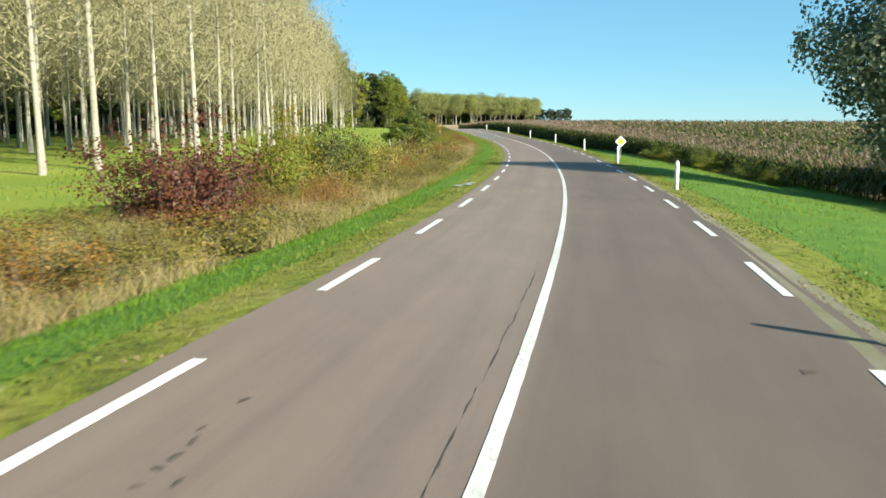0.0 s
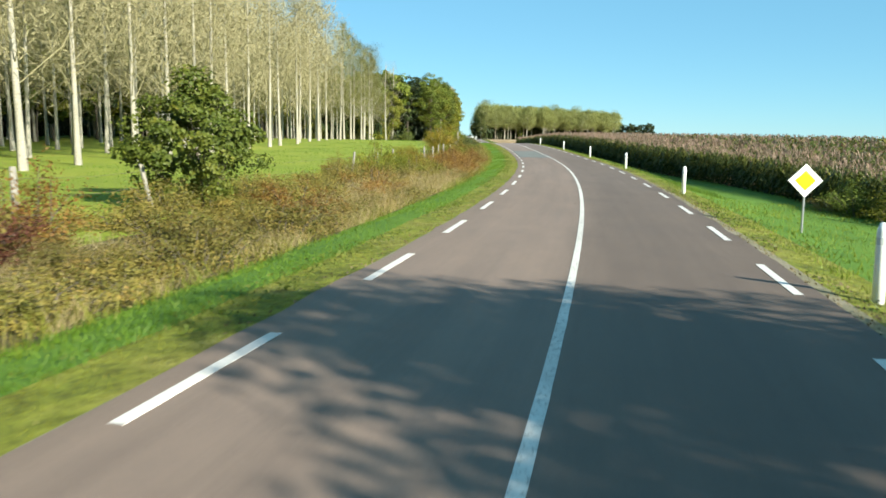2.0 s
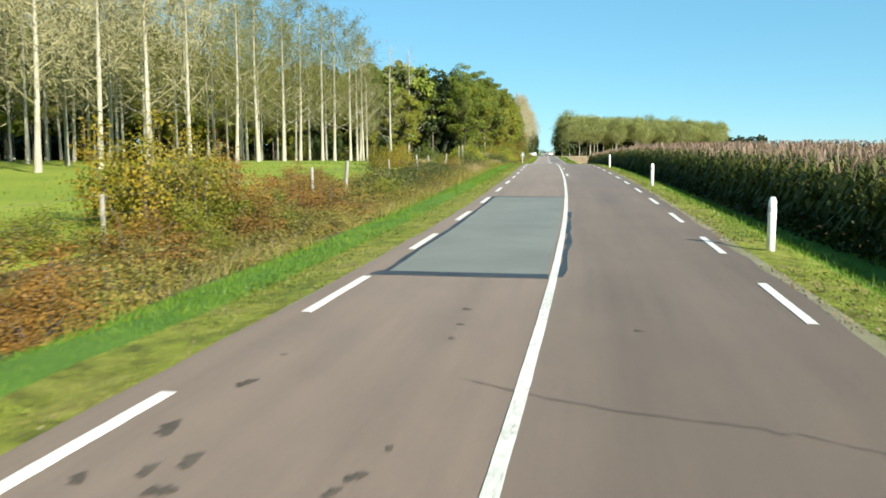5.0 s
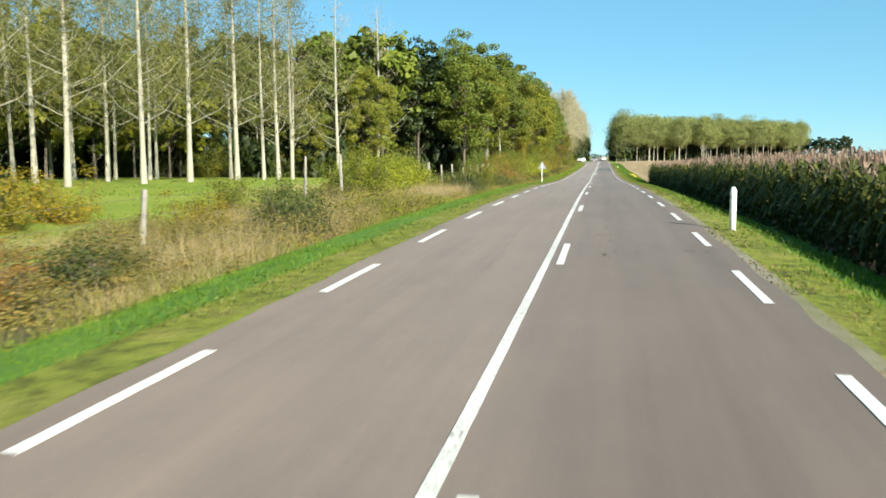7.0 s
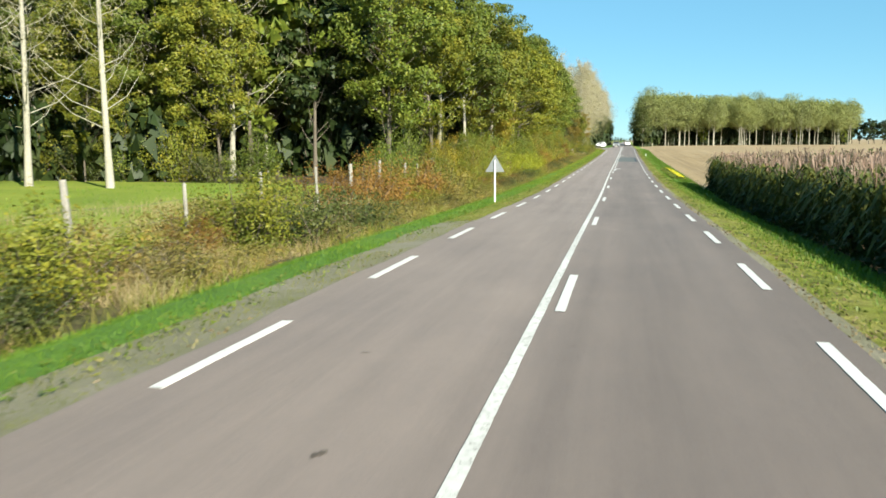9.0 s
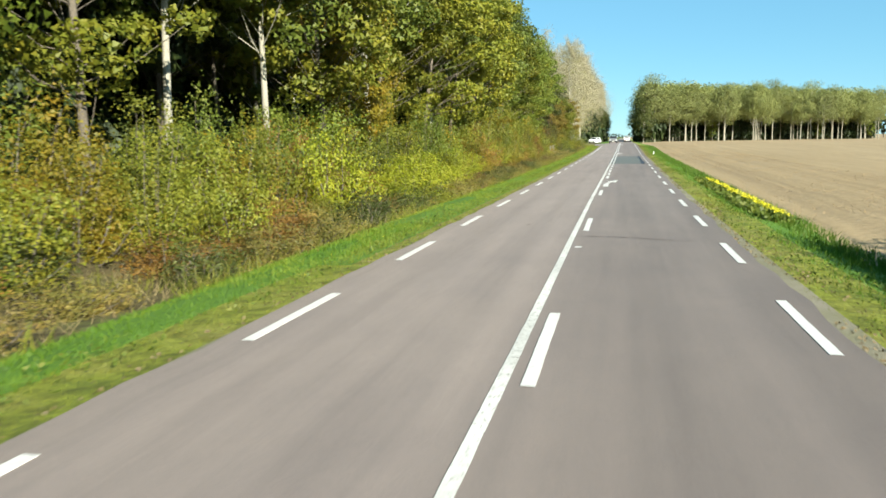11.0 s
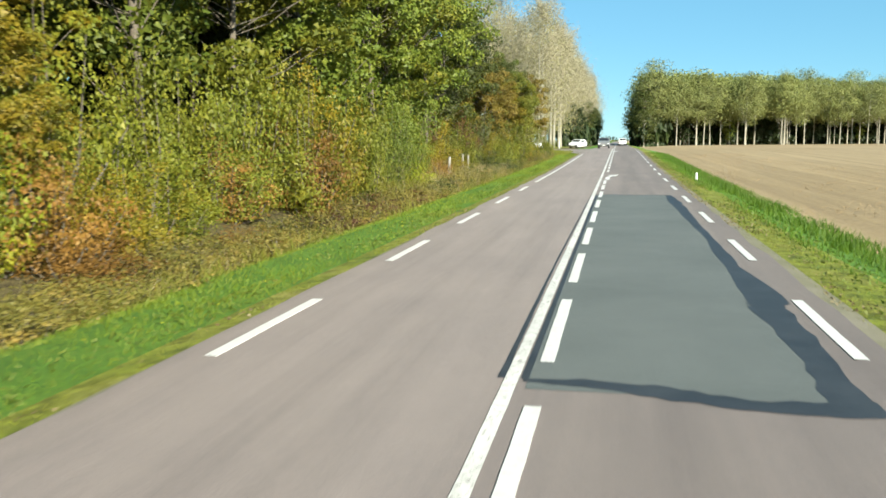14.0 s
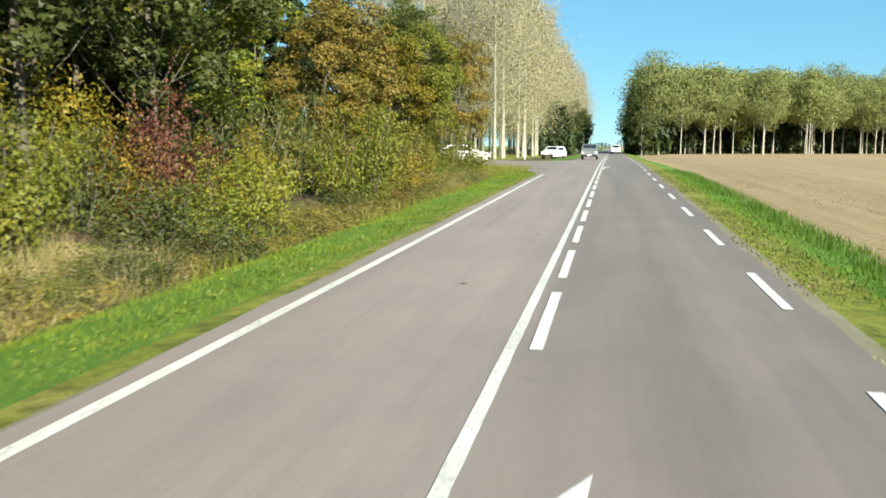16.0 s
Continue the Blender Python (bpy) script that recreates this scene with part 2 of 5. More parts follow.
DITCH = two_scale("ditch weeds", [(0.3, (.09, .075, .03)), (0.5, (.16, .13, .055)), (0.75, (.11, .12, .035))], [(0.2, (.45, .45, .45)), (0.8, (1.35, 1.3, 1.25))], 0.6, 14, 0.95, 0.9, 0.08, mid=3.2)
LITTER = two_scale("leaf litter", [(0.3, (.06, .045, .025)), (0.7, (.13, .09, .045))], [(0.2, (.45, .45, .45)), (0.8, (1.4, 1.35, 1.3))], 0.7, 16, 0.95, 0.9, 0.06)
def field_material():
    m, nt, b = material("harrowed field", .95)
    big = ramp(nt, noise_of(nt, .05, 5, .6, (1, .2, 1)), [(.3, (.285, .203, .111)), (.7, (.37, .273, .162))])
    rows = ramp(nt, noise_of(nt, 1.3, 4, .7, (1, .012, 1)), [(.3, (.80, .79, .77)), (.7, (1.14, 1.14, 1.12))])
    col = mix(nt, 1.0, big, rows, 'MULTIPLY')
    clods = noise_of(nt, 4.5, 6, .75)
    col = mix(nt, 1.0, col, ramp(nt, clods, [(.3, (.74, .73, .72)), (.7, (1.17, 1.17, 1.15))]), 'MULTIPLY')
    nt.links.new(col, b.inputs["Base Color"])
    bump(nt, b, clods, .9, .09)
    return m


SOIL = field_material()
PLAIN = two_scale("ripe plain", [(0.3, (.26, .17, .105)), (0.7, (.34, .235, .15))], [(0.2, (.6, .6, .6)), (0.8, (1.25, 1.25, 1.2))], 0.02, 3, 0.95, 0.6, 0.1)
BARK_PALE = two_scale("pale poplar bark", [(0.3, (.36, .335, .27)), (0.7, (.53, .50, .415))], [(0.25, (.55, .54, .52)), (0.7, (1.12, 1.12, 1.1))], 1.5, 14, 0.9, 0.7, 0.02, (1, 1, .35))
BARK_DARK = two_scale("grey-brown bark", [(0.3, (.13, .105, .08)), (0.7, (.22, .19, .155))], [(0.25, (.5, .5, .5)), (0.75, (1.25, 1.25, 1.2))], 1.5, 16, 0.9, 0.9, 0.03, (1, 1, .3))
TWIG = two_scale("twigs", [(0.3, (.27, .242, .13)), (0.7, (.39, .352, .205))], [(0.2, (.8, .8, .8)), (0.8, (1.15, 1.15, 1.1))], 0.6, 6, 0.9, 0.2, 0.01)
TWIG_GREY = two_scale("grey-beige twigs", [(0.3, (.28, .25, .165)), (0.7, (.40, .36, .25))], [(0.2, (.8, .8, .8)), (0.8, (1.15, 1.15, 1.1))], 0.6, 6, 0.9, 0.2, 0.01)
WHITE = paint("white enamel", (.80, .81, .80), 0.4, 0.06, 12)
GREY_METAL = paint("galvanised steel", (.36, .37, .38), 0.45, 0.12, 20)
GREY_METAL.node_tree.nodes["Principled BSDF"].inputs["Metallic"].default_value = 0.6
YELLOW = paint("yellow sign face", (.80, .37, .01), 0.4, 0.03, 8)
CONCRETE = two_scale("weathered post", [(0.3, (.28, .26, .22)), (0.7, (.43, .40, .35))], [(0.2, (.6, .6, .6)), (0.8, (1.2, 1.2, 1.2))], 2, 25, 0.95, 0.7, 0.01)
WIRE = paint("rusty wire", (.16, .13, .11), 0.6, 0.2, 40)
BLACK = paint("black rubber", (.018, .018, .019), 0.8, 0.2, 20)
LEAF_GREEN = leafy("green leaves", [(0, (.08, .115, .016)), (.45, (.135, .178, .024)), (.8, (.205, .23, .032)), (1, (.30, .28, .042))])
LEAF_LIME = leafy("yellow-green leaves", [(0, (.11, .14, .016)), (.5, (.20, .215, .023)), (1, (.33, .29, .03))])
LEAF_VINE = leafy("bright lime-yellow vine leaves", [(0, (.18, .225, .017)), (.5, (.30, .325, .022)), (1, (.42, .38, .028))])
LEAF_GOLD = leafy("golden leaves", [(0, (.15, .15, .014)), (.5, (.265, .215, .018)), (1, (.36, .22, .02))])
LEAF_RUST = leafy("rust-coloured leaves", [(0, (.16, .09, .022)), (.5, (.27, .14, .03)), (1, (.35, .22, .05))])
LEAF_BRONZE = leafy("bronze autumn leaves", [(0, (.12, .11, .022)), (.5, (.22, .17, .03)), (1, (.34, .21, .04))])
LEAF_WINE = leafy("wine-red leaves", [(0, (.085, .028, .02)), (.5, (.14, .045, .03)), (1, (.2, .10, .05))])
# near-black, so that shade inside woods and maize sits in the leaf colour
LEAF_DARK_SHADE = leafy("dark green leaves with painted shade", [(0, (.018, .032, .010)), (.5, (.032, .052, .013)), (1, (.06, .075, .02))], 0.2)
LEAF_DRAB = leafy("brownish bramble leaves", [(0, (.10, .103, .025)), (.35, (.185, .168, .037)), (.7, (.285, .225, .054)), (1, (.36, .235, .068))])
LEAF_DEEP = leafy("deep green leaves", [(0, (.045, .062, .014)), (.5, (.08, .10, .022)), (1, (.15, .15, .035))], 0.3)
LEAF_SILVER = leafy("silvery willow leaves", [(0, (.09, .12, .065)), (.5, (.17, .2, .125)), (1, (.34, .37, .28))], 0.4, 0.4)
LEAF_THIN = leafy("thin olive leaves", [(0, (.185, .215, .065)), (.5, (.265, .29, .095)), (1, (.36, .37, .135))])
LEAF_OLIVE = leafy("sparse olive leaves", [(0, (.12, .125, .036)), (.5, (.18, .175, .052)), (1, (.25, .235, .075))])
LEAF_FADED = leafy("faded olive leaves", [(0, (.22, .215, .085)), (.5, (.30, .285, .12)), (1, (.38, .35, .16))])
LEAF_BEIGE = leafy("last beige leaves", [(0, (.26, .235, .09)), (.5, (.38, .34, .14)), (1, (.46, .415, .20))])
GRASS = leafy("grass blades", [(0, (.085, .17, .015)), (.6, (.14, .25, .023)), (1, (.24, .29, .04))], 0.4)
GRASS_BANK = leafy("sunlit bank grass", [(0, (.13, .19, .018)), (.6, (.20, .27, .03)), (1, (.29, .32, .05))], 0.4)
GRASS_MOWN = leafy("short dull grass", [(0, (.14, .18, .02)), (.5, (.24, .255, .032)), (1, (.35, .30, .09))], 0.3)
STRAW = leafy("dry grass", [(0, (.34, .25, .11)), (.5, (.52, .41, .21)), (1, (.66, .55, .33))], 0.35)
CORN_LEAF = leafy("maize leaves", [(0, (.038, .058, .012)), (.5, (.088, .11, .022)), (1, (.22, .20, .045))], 0.3)
CORN_TOP = leafy("maize tassels", [(0, (.22, .15, .115)), (.5, (.31, .212, .165)), (1, (.40, .295, .235))], 0.3)


# ---- building blocks ----
def link(name, verts, faces, mats, parent=None, label="", index=None, smooth=False):
    me = bpy.data.meshes.new(name)
    me.from_pydata(verts if isinstance(verts, list) else verts.tolist(), [], faces if isinstance(faces, list) else faces.tolist())
    for m in (mats if isinstance(mats, (list, tuple)) else [mats]):
        me.materials.append(m)
    if index is not None:
        me.polygons.foreach_set("material_index", np.asarray(index, dtype=np.int32))
    if smooth:
        me.polygons.foreach_set("use_smooth", np.ones(len(me.polygons), dtype=bool))
    me.update()
    ob = new(name, me)
    if parent is not None:
        ob.parent = parent
    if label:
        tagged(ob, label)
    return ob


def part(name, bm, mat, parent, label="", smooth=False):
    """Links a bmesh as one mesh object under a thing or a part."""
    me = bpy.data.meshes.new(name)
    bm.to_mesh(me)
    bm.free()
    me.materials.append(mat)
    if smooth:
        me.polygons.foreach_set("use_smooth", np.ones(len(me.polygons), dtype=bool))
    ob = new(name, me)
    ob.parent = parent
    if label:
        tagged(ob, label)
    return ob


def box(bm, cx, cy, cz, sx, sy, sz, bevel=0.0):
    r = bmesh.ops.create_cube(bm, size=1, matrix=Matrix.Translation((cx, cy, cz)) @ Matrix.Diagonal((sx, sy, sz, 1)))
    if bevel:
        es = list({e for v in r["verts"] for e in v.link_edges})
        bmesh.ops.bevel(bm, geom=es, offset=bevel, segments=2, affect='EDGES', profile=0.5)


def tube(points, radii, sides=6, cap=True):
    """A tapered tube along points: vertices and faces."""
    vs, fs = [], []
    for i, (p, r) in enumerate(zip(points, radii)):
        a = np.array(points[min(i + 1, len(points) - 1)], float) - np.array(points[max(i - 1, 0)], float)
        a /= np.linalg.norm(a) + 1e-9
        u = np.cross(a, (0.3, 0.9, 0.2) if abs(a[2]) > 0.8 else (0, 0, 1.0))
        u /= np.linalg.norm(u) + 1e-9
        w = np.cross(a, u)
        for k in range(sides):
            t = 2 * math.pi * k / sides
            vs.append(tuple(np.array(p, float) + r * (math.cos(t) * u + math.sin(t) * w)))
    for i in range(len(points) - 1):
        for k in range(sides):
            k2 = (k + 1) % sides
            fs.append((i * sides + k, i * sides + k2, (i + 1) * sides + k2, (i + 1) * sides + k))
    if cap:
        fs.append(tuple(range((len(points) - 1) * sides, len(points) * sides)))
    return vs, fs


def join(pieces):
    vs, fs = [], []
    for v, f in pieces:
        o = len(vs)
        vs.extend(v)
        fs.extend([tuple(i + o for i in q) for q in f])
    return vs, fs


def leaf_cloud(centres, size, rng, droop=0.3, long=1.5, folded=False, facing=None):
    """One small leaf at each centre: a pointed blade, or a folded pair for plants seen close. facing: the ways that the leaves turn to, roughly."""
    n = len(centres)
    c = np.asarray(centres, float)
    a = rng.normal(size=(n, 3))
    a[:, 2] -= droop
    if facing is not None:
        up = facing + rng.normal(0, .55, (n, 3))
        up /= np.linalg.norm(up, axis=1)[:, None] + 1e-9
        a -= up * np.sum(a * up, axis=1)[:, None]
        b = np.cross(up, a)
    else:
        b = np.cross(a, rng.normal(size=(n, 3)))
    a /= np.linalg.norm(a, axis=1)[:, None] + 1e-9
    b /= np.linalg.norm(b, axis=1)[:, None] + 1e-9
    up = np.cross(a, b)
    s = size * rng.uniform(0.6, 1.3, n)[:, None]
    if not folded:
        v = np.stack([c + a * s * long * .6, c - a * s * long * .4 + b * s * .6, c - a * s * long * .4 - b * s * .6], 1).reshape(-1, 3)
        return v, np.arange(3 * n).reshape(n, 3)
    v = np.stack([c - a * s * long / 2, c + b * s / 2 + up * s * .12, c + a * s * long / 2, c - b * s / 2 + up * s * .12], 1).reshape(-1, 3)
    return v, np.arange(4 * n).reshape(n, 4)


def outward(pos, hubs, middle, lift=.45):
    """Which way each leaf faces: out of its own clump, out of the plant, and up to the light."""
    k = pos - hubs
    k /= np.linalg.norm(k, axis=1)[:, None] + 1e-6
    m = pos - np.asarray(middle, float)
    m /= np.linalg.norm(m, axis=1)[:, None] + 1e-6
    d = k * .75 + m * .7 + np.array([0, 0, lift])
    return d / (np.linalg.norm(d, axis=1)[:, None] + 1e-6)


def blades(roots, height, width, rng, lean=0.35):
    """Thin grass blades, one triangle each."""
    n = len(roots)
    r = np.asarray(roots, float)
    t = rng.uniform(0, 2 * math.pi, n)
    d = np.stack([np.cos(t), np.sin(t), np.zeros(n)], 1)
    h = height * rng.uniform(0.5, 1.3, n)
    tip = r + np.stack([rng.normal(0, lean, n) * h, rng.normal(0, lean, n) * h, h], 1)
    w = (width * rng.uniform(.7, 1.3, n))[:, None]
    v = np.stack([r - d * w / 2, r + d * w / 2, tip], 1).reshape(-1, 3)
    return v, np.arange(3 * n).reshape(n, 3)


# ---- ground ----
def build_ground():
    ys = np.concatenate([[-4000, -1000, -300, -120], np.arange(-40, 480, 2.5), np.arange(480, 700, 10), [740, 800, 900, 1100, 1500, 2200, 3200, 4500]])
    left = [3.3, 3.7, 4.3, 5.0, 5.8, 6.6, 7.6, 8.4, 9.2, 10.5, 12, 15, 20, 30, 45, 70, 110, 200, 450, 1200, 4500]
    es = np.array([-v for v in (4500, 2000, 1000, 500, 250, 150, 100, 60, 40, 28, 20, 16, 13, 11, 9.5, 8.2, 7.2, 6.2, 5.4, 4.7, 4.1, 3.7, 3.3)] + [0.0] + left)
    rng = np.random.default_rng(3)
    vs, fs, idx = [], [], []
    grid = []
    for y in ys:
        s = float(np.interp(y, RY, SS)) if RY[0] < y < RY[-1] else (y - RY[0] + SS[0] if y <= RY[0] else y)
        a = float(np.interp(s, SS, turn))
        x0 = float(np.interp(s, SS, RX)) + (0 if RY[0] < y else (y - RY[0]) * -math.tan(a))
        for e in es:
            z = float(smooth_rise(s)) + side(s, e)
            if abs(e) > 3.8:
                z += 0.05 * min(1, abs(e) / 8) * noise.noise((s * .25, e * .35, 0)) * 2
            if abs(e) < 3.6:
                z -= 0.06 if abs(e) < 3.2 else 0.0
            vs.append((x0 - e / math.cos(a), y - 0.0, z))
            grid.append((s, e))
    n = len(es)
    for i in range(len(ys) - 1):
        for j in range(n - 1):
            q = (i * n + j, i * n + j + 1, (i + 1) * n + j + 1, (i + 1) * n + j)
            fs.append(q[::-1])
            s = (grid[q[0]][0] + grid[q[2]][0]) / 2
            e = (es[j] + es[j + 1]) / 2
            if e < 3.5 and e > -3.75:
                k = 0
            elif e > 0:
                k = (7 if e > (4.3 if s < 292 else 3.9) else 1) if e < 5.8 else (3 if e < 9.5 else (2 if s < 283 or e > 62 else 4))
                if 376 < s < 402 and 6.2 < e < 15:
                    k = 1
                if 238 < s < 259 and e < 4.25:
                    k = 0
                if s > 455 and e > 9.5:
                    k = 1
            else:
                edge = float(np.interp(s, [0, 70, 110, 140, 180, 300], [17, 14.5, 10.5, 7, 6, 6]))
                k = (7 if -e > 4.5 else 1) if -e < edge + (1.6 if s < 298 else 0) else (5 if s > 296 else 6)
                if -e > 330 and s <= 296:
                    k = 6
            idx.append(k)
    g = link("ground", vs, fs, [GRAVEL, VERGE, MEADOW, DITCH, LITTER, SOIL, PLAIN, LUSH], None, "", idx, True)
    return tagged(g, "flat farmland with mown verges, a weedy ditch, green meadow and bare soil", "ground", kind="structure")


build_ground()


# ---- the road and its paint ----
def ribbon(s0, s1, e0, e1, up, step=2.5, wobble=0.0, rng=None):
    ss = np.linspace(s0, s1, max(2, int((s1 - s0) / step) + 1))
    cols = [e0, e1] if abs(e1 - e0) < 4 else list(np.linspace(e0, e1, 7))
    vs, fs = [], []
    for s in ss:
        a = float(np.interp(s, SS, turn))
        for k, e in enumerate(cols):
            w = (rng.uniform(-wobble, wobble) if wobble and k in (0, len(cols) - 1) else 0)
            vs.append((float(np.interp(s, SS, RX)) - math.cos(a) * (e + w), float(np.interp(s, SS, RY)) - math.sin(a) * (e + w), float(smooth_rise(s)) + up))
    m = len(cols)
    for i in range(len(ss) - 1):
        for j in range(m - 1):
            fs.append((i * m + j + 1, i * m + j, (i + 1) * m + j, (i + 1) * m + j + 1))
    return vs, fs


rr = np.random.default_rng(5)
v, f = ribbon(-58, 980, 3.28, -3.42, 0.0, 1.25, 0.06, rr)
road = tagged(link("road", v, f, ASPHALT, None, "", None, True), "worn pinkish-grey two-lane asphalt country road with white markings", "road", kind="structure")

lane_at = road.data.attributes.new("lane", 'FLOAT_VECTOR', 'POINT')
n_rows = len(v) // 7
lane_at.data.foreach_set("vector", np.stack([np.tile(np.linspace(3.28, -3.42, 7), n_rows), np.repeat(np.linspace(-58, 980, n_rows), 7), np.zeros(len(v))], 1).astype(np.float32).ravel())


def road_part(name, vf, mat, label=""):
    return link(name, vf[0], vf[1], mat, road, label)


road_part("centre_line", ribbon(-58, 700, 0.06, -0.06, 0.006, .35, .003, rr), LINE, "continuous white centre line, cracked and worn")
road_part("edge_line", ribbon(383.9, 436.5, 2.98, 2.83, 0.006, .35, .003, rr), LINE, "continuous white edge line")
bm = bmesh.new()
sides_ = [[], []]
for k in range(15):
    for j in (0, 1):
        x_, y_ = (j * 2 - 1) * .066 + rr.uniform(-.003, .003), 3.0 * k / 14 + (rr.uniform(-.02, .02) if k in (0, 14) else 0)
        sides_[j].append((bm.verts.new((x_, y_, .003)), bm.verts.new((x_, y_, -.003))))
for k in range(14):
    (a, a2), (b, b2), (c, c2), (d, d2) = sides_[0][k], sides_[1][k], sides_[1][k + 1], sides_[0][k + 1]
    bm.faces.new((a, b, c, d))
    bm.faces.new((a2, a, d, d2))
    bm.faces.new((b, b2, c2, c))
dash_mesh = bpy.data.meshes.new("edge_dash")
bm.to_mesh(dash_mesh)
bm.free()
dash_mesh.materials.append(LINE_FRESH)


def dash(name, s, e, length=3.0):
    a, b = place(s, e), place(s + 3.0, e)
    za, zb = float(smooth_rise(s)), float(smooth_rise(s + 3))
    d = new(name, dash_mesh)
    d.parent = road
    d.matrix_basis = Matrix.Translation((a.x, a.y, za + 0.005)) @ Matrix.Rotation(-math.atan2(b.x - a.x, b.y - a.y), 4, 'Z') @ Matrix.Rotation(math.atan2(zb - za, 3.0), 4, 'X') @ Matrix.Diagonal((1, length / 3.0, 1, 1))
    return d


BEND_SUM = np.concatenate([[0], np.cumsum((bend[1:] + bend[:-1]) / 2 * STEP)])
for e, first in ((2.913, 31.63), (-3.087, 40.89)):
    arc = SS - e * (BEND_SUM - np.interp(-30, SS, BEND_SUM))
    for k in range(-12, 100):
        at = first + 6.5 * k
        drift = float(np.interp(at, [45, 100, 150, 250, 330, 375, 400, 420], [-.85, -.7, -.1, 0, .38, .9, .9, .9])) if e < 0 else float(np.interp(at, [250, 330], [0.05, -.2]))
        s = float(np.interp(at + drift, arc, SS))
        if -50 < s < (383 if e > 0 else 640):
            dash("edge_dash", s, e)
for k in range(0, 10):
    dash("centre_dash", 192.0 + 13.3 * k, -0.24, 3.3)
for k in range(0, 5):
    dash("centre_dash", 325.5 + 4.35 * k, -0.25, 3.1)
for k in range(0, 8):
    dash("centre_dash", 347.1 + 4.47 * k, -0.25, 3.15)
for k in range(0, 30):
    dash("centre_dash", 395.3 + 4.52 * k, -0.25, 3.3)
dash("centre_dash", 382.35, -0.25, 3.3)
dash("dash_remnant", 295.1, -0.21, .2)


def return_arrow(s, label):
    """A curved arrow that sends the driver back to his lane."""
    path = [(0, -.35), (.9, -.33), (1.8, -.32), (2.5, -.34), (3.2, -.40), (3.75, -.46), (4.2, -.53)]
    half = [.115, .115, .115, .11, .10, .09, .085]
    vs, fs = [], []
    for (u, e), h in zip(path, half):
        for w in (h, -h):
            p = place(s + u, e + w)
            vs.append((p.x, p.y, float(smooth_rise(s + u)) + 0.007))
    for i in range(len(path) - 1):
        fs.append((2 * i + 1, 2 * i, 2 * i + 2, 2 * i + 3))
    o = len(vs)
    for u, e in ((4.75, -.28), (5.95, -.87), (3.6, -.72)):
        p = place(s + u, e)
        vs.append((p.x, p.y, float(smooth_rise(s + u)) + 0.007))
    fs.append((o, o + 2, o + 1))
    return link("lane_arrow", vs, fs, LINE_FRESH, road, label)


return_arrow(317.8, "curved white lane-return arrow")
return_arrow(386.25, "curved white lane-return arrow")
return_arrow(446.0, "curved white lane-return arrow")
road_part("asphalt_patch", ribbon(153.2, 172.9, 2.72, 0.12, 0.003), PATCH, "grey-green resurfaced patch")
for args in ((153.0, 153.45, 2.9, 0.05), (172.7, 172.95, 2.8, 0.1)):
    road_part("tar_seam", ribbon(*args, 0.0042, 0.2, 0.06, rr), TAR)
road_part("tar_seam", ribbon(153.2, 172.9, 2.80, 2.70, 0.0042, 0.8, 0.03, rr), TAR)
road_part("tar_seam", ribbon(153.2, 166, -.08, -.19, 0.0042, 0.8, 0.05, rr), TAR)
road_part("asphalt_patch", ribbon(350.7, 375.4, -.14, -2.72, 0.003), PATCH_DARK, "grey-green resurfaced patch")


def tar_band(points, widths, across, seed, label=""):
    """A poured tar seam along (s, e) points, its two edges uneven; across: it runs across the road."""
    g = np.random.default_rng(seed)
    n = 6 * (len(points) - 1)
    u = np.linspace(0, len(points) - 1, n + 1)
    vs, fs = [], []
    for t in u:
        s, e = (float(np.interp(t, range(len(points)), [q[i] for q in points])) for i in (0, 1))
        w = float(np.interp(t, range(len(points)), widths)) / 2
        for d in (-1, 1):
            d *= w * g.uniform(.75, 1.2)
            q = place(s + d, e) if across else place(s, e + d)
            vs.append((q.x, q.y, float(smooth_rise(s)) + .0043))
    for i in range(n):
        fs.append((2 * i, 2 * i + 1, 2 * i + 3, 2 * i + 2))
    return link("tar_seam", vs, fs, TAR, road, label)


tar_band([(350.95, -.1), (350.95, -.6), (350.78, -1.3), (350.55, -1.9), (350.6, -2.85)], [.08, .25, .36, .3, .42], True, 1)
tar_band([(350.5, -2.62), (352.3, -2.7), (354.6, -2.66), (355.0, -2.72), (358, -2.66), (362, -2.7), (368, -2.66), (372.5, -2.63), (375.2, -2.6)], [.36, .3, .42, .5, .26, .18, .26, .4, .2], False, 2, "wide dark tar seam")
tar_band([(375.65, -.3), (375.3, -.85), (375.26, -1.6), (375.12, -2.7)], [.06, .2, .08, .16], True, 3)
tar_band([(351, .1), (354, .11), (358, .12), (366, .1), (375, .09)], [.06, .045, .03, .03, .01], False, 4)
tar_band([(351, -.11), (375, -.11)], [.06, .07], False, 5)


CRACK = two_scale("dirty crack", [(0.3, (.06, .052, .048)), (0.7, (.12, .10, .09))], [(0.2, (.7, .7, .7)), (0.8, (1.2, 1.2, 1.2))], 2, 60, 0.8, 0.4, 0.004)


